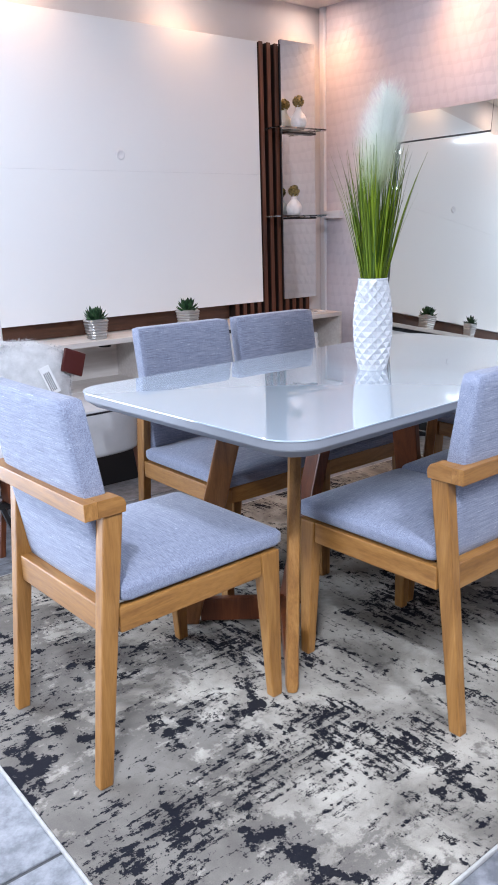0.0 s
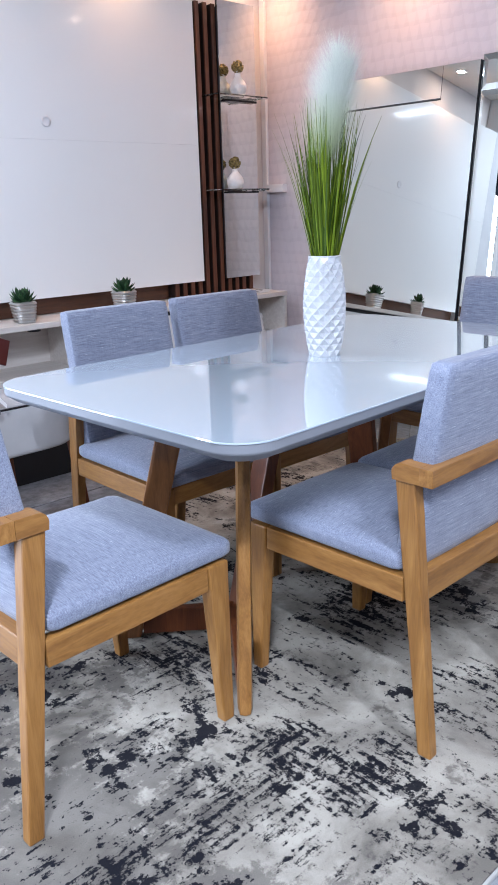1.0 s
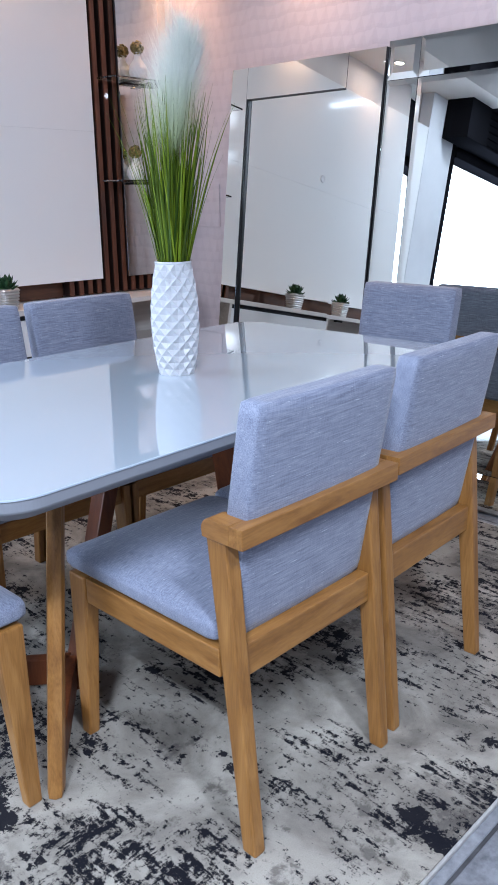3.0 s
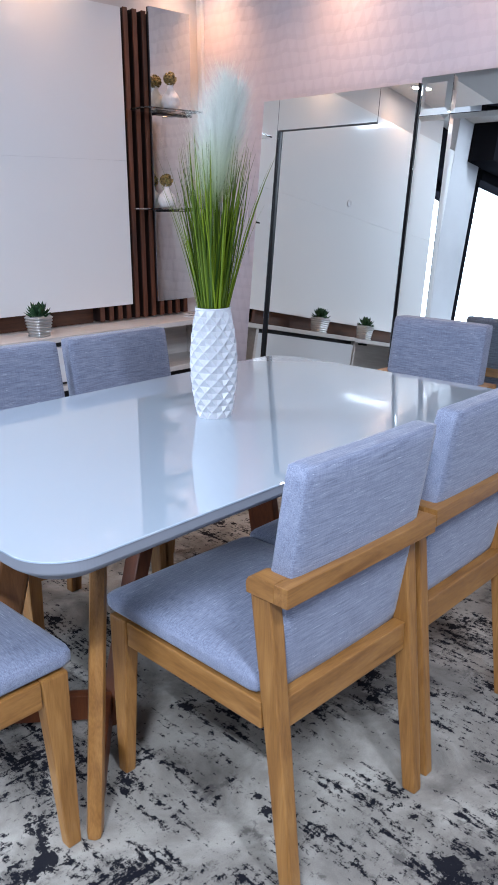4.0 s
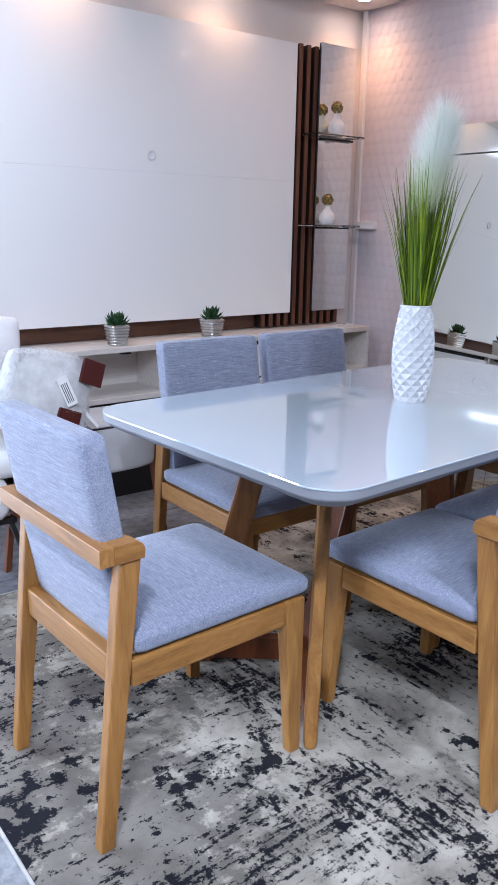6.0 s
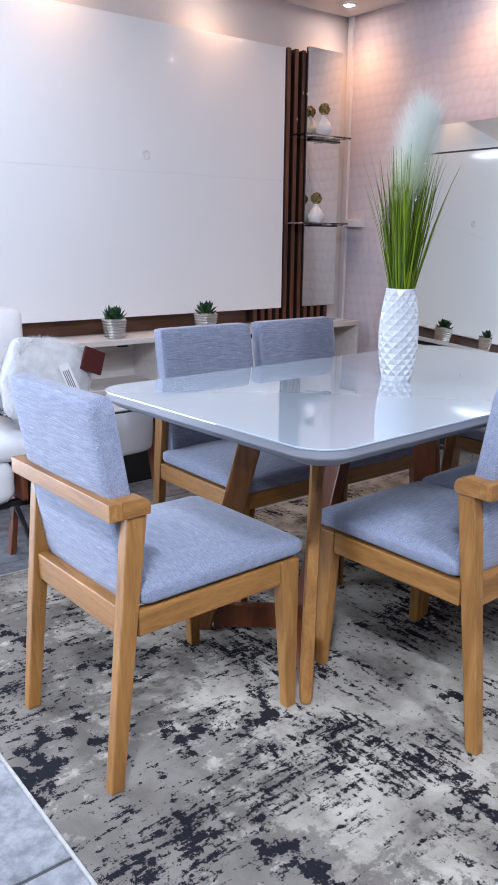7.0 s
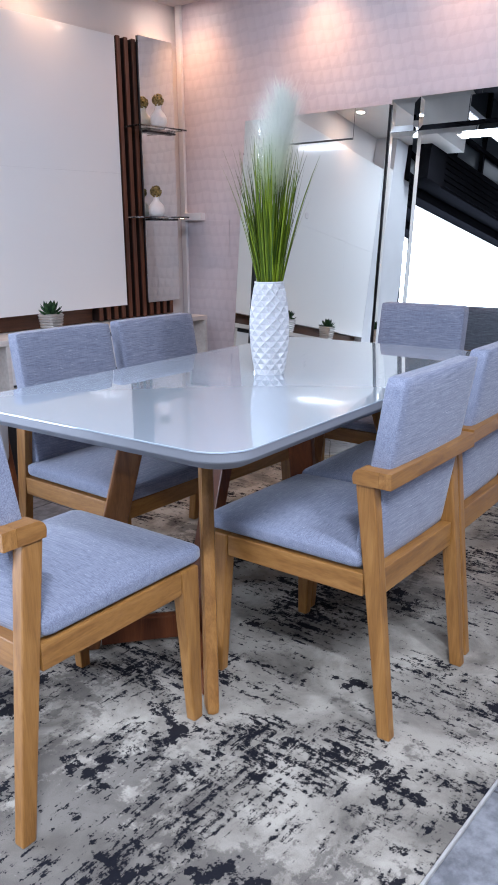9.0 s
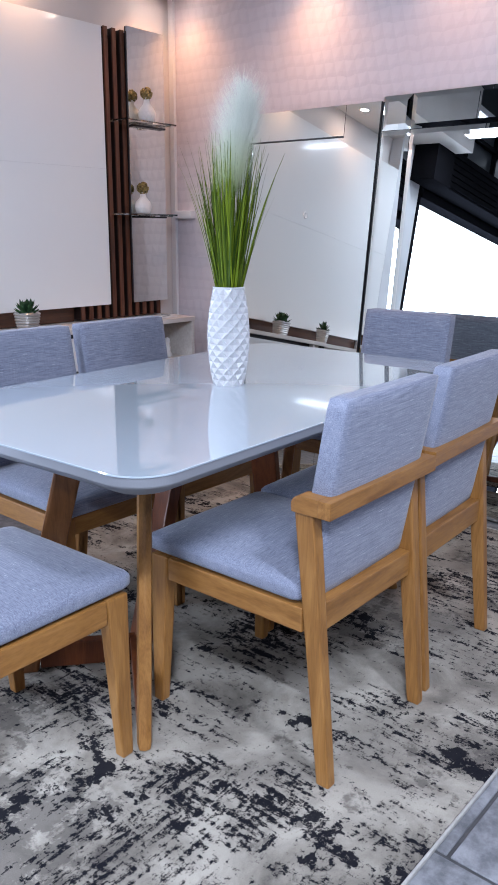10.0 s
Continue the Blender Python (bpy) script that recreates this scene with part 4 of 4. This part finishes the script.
def lounge_armchair():
    t = thing("lounge_armchair", "white upholstered lounge armchair with a dark wooden base", "armchair", pose(1.57, 3.80, -0.0095))

    def padded(hx, hy, hz, r, dome, x, y, z, lean=0.0):
        bm = pillow_box(hx, hy, hz, r, 14, dome)
        for v in bm.verts:
            v.co += Vector((x, y + lean * v.co.z, z))
        return bm

    part("seat", padded(0.36, 0.23, 0.045, 0.04, 0.015, 0.0, -0.03, 0.46), leather_white, t, smooth=True)
    part("lower_shell", padded(0.23, 0.24, 0.085, 0.06, 0.0, -0.01, -0.03, 0.345), leather_white, t, smooth=True)
    part("backrest", padded(0.34, 0.055, 0.20, 0.05, 0.0, -0.03, 0.225, 0.70, 0.12), leather_white, t, smooth=True)
    part("side_panel", block(0.228, 0.252, -0.27, 0.16, 0.272, 0.37, 0.008), oak_deep, t, "dark red wooden side panel")
    for y in (-0.19, 0.19):
        part("base_rail", block(-0.25, 0.25, y - 0.015, y + 0.015, 0.236, 0.259, 0.006), black_edge, t, "black base rail")
        for x in (-0.23, 0.23):
            part("leg", strut((x * 1.3, y * 1.2, 0.0), (x, y, 0.2355), 0.018, 0.018, (0, 1), 0.003, 0.026), black_edge, t)
    return t


lounge_armchair()
plain = thing("plain_cushion", "plain off-white square cushion leaning on the armchair", "cushion", pose(1.77, 3.83, 0.765, 74, 8, 4))
bm = pillow_box(0.19, 0.19, 0.035, 0.03, 16, 0.05, False)
part("cover", bm, leather_white, plain, smooth=True)


def crumpled(bm):
    """Rounds the corners of a cushion and gives it soft dents."""
    for v in bm.verts:
        d = math.hypot(v.co.x, v.co.y)
        if d > 0.13:
            k = 0.13 + (d - 0.13) * 0.45
            v.co.x, v.co.y = v.co.x * k / d, v.co.y * k / d
        v.co += noise.noise_vector(v.co * 14) * 0.010
    return bm


def fur_cushion():
    c = thing("fur_cushion", "fluffy off-white cushion with oxblood leather patches", "cushion", pose(1.955, 3.625, 0.672, 78, 14, -6) @ Matrix.Scale(1.17, 4))
    part("core", crumpled(pillow_box(0.15, 0.15, 0.04, 0.036, 16, 0.05, False)), fur_core, c, smooth=True)
    rnd = random.Random(21)
    bm = bmesh.new()
    for _ in range(16000):
        x, y = rnd.uniform(-0.15, 0.15), rnd.uniform(-0.15, 0.15)
        d = math.hypot(x, y)
        if d > 0.13:
            x, y = x * (0.13 + (d - 0.13) * 0.45) / d, y * (0.13 + (d - 0.13) * 0.45) / d
        s = rnd.choice((-1, 1))
        z = s * (0.04 + 0.045 * (1 - (x / 0.15) ** 2) * (1 - (y / 0.15) ** 2))
        p = Vector((x, y, z * (0.7 if max(abs(x), abs(y)) > 0.13 else 1)))
        p += noise.noise_vector(p * 14) * 0.010
        d = Vector((x * 2.5 + rnd.gauss(0, 0.5), y * 2.5 + rnd.gauss(0, 0.5), s * 0.8)).normalized()
        side = d.orthogonal().normalized() * 0.0005
        q = p + d * rnd.uniform(0.006, 0.018)
        bm.faces.new((bm.verts.new(p - side), bm.verts.new(p + side), bm.verts.new(q)))
    fur = part("fur", bm, fur_white, c)
    fur["kind"] = "stuff"
    for x, y, z in ((0.118, 0.085, 0.066), (0.055, -0.075, 0.076)):
        part("leather_patch", block(-0.040, 0.040, -0.038, 0.038, 0, 0.010, 0.003), leather_red, c, "oxblood leather patch", at=pose(x, y, z, 0, 14, -6))
    part("strap", strut((0.120, -0.040, 0.060), (0.165, -0.075, 0.055), 0.012, 0.003, (0, 1), 0.001), paper, c, "pale ribbon strap")
    part("strap", strut((0.105, -0.060, 0.050), (0.150, -0.095, 0.045), 0.014, 0.003, (0, 1), 0.001), ink, c, "dark ribbon strap")
    tag = part("paper_tag", block(-0.018, 0.018, -0.045, 0.045, 0, 0.002, 0.0005, 1), paper, c, "white printed paper tag", at=pose(0.035, 0.015, 0.100, 0, 4, 32))
    for k in range(4):
        part("print_line", block(-0.012 + 0.006 * k, -0.009 + 0.006 * k, -0.035, 0.025, 0.0022, 0.0026, 0), ink, tag)
    return c


fur_core = material("fur_ground", (0.68, 0.67, 0.65), 0.95)
fn = Net(fur_core)
fn.colour(fn.ramp(fn.noise(fn.coords(), 30.0, 4), [(0.3, (0.50, 0.50, 0.50)), (0.7, (0.66, 0.66, 0.66))]))
fur_cushion()

# ---- floor tiles, laid in running bond ----
TILE, GAP, TILE_X, TILE_Y = 0.6, 0.009, 2.222, 1.55
cut = {}  # one mesh for each size of tile: whole, or cut at a wall
for ix in range(math.floor((HALL_X - TILE_X) / TILE), math.ceil((WALL_X - TILE_X) / TILE)):
    start = TILE_Y + (ix % 2) * TILE / 2
    for iy in range(math.floor((HALL_Y - start) / TILE), math.ceil((WALL_Y - start) / TILE)):
        tx, ty = TILE_X + TILE * ix, start + TILE * iy
        size = (round(max(HALL_X - tx, GAP / 2), 4), round(min(WALL_X - tx, TILE - GAP / 2), 4),
                round(max(HALL_Y - ty, GAP / 2), 4), round(min(WALL_Y - ty, TILE - GAP / 2), 4))
        if size[1] - size[0] < 0.02 or size[3] - size[2] < 0.02:
            continue
        where = pose(tx, ty, 0)
        if size not in cut:
            cut[size] = part("tile", block(*size, -0.02, -0.0105, 0.0015, 1), stone_tile, floor, at=where).data
        else:
            t = new("tile", cut[size])
            t.parent = floor
            t.matrix_basis = where
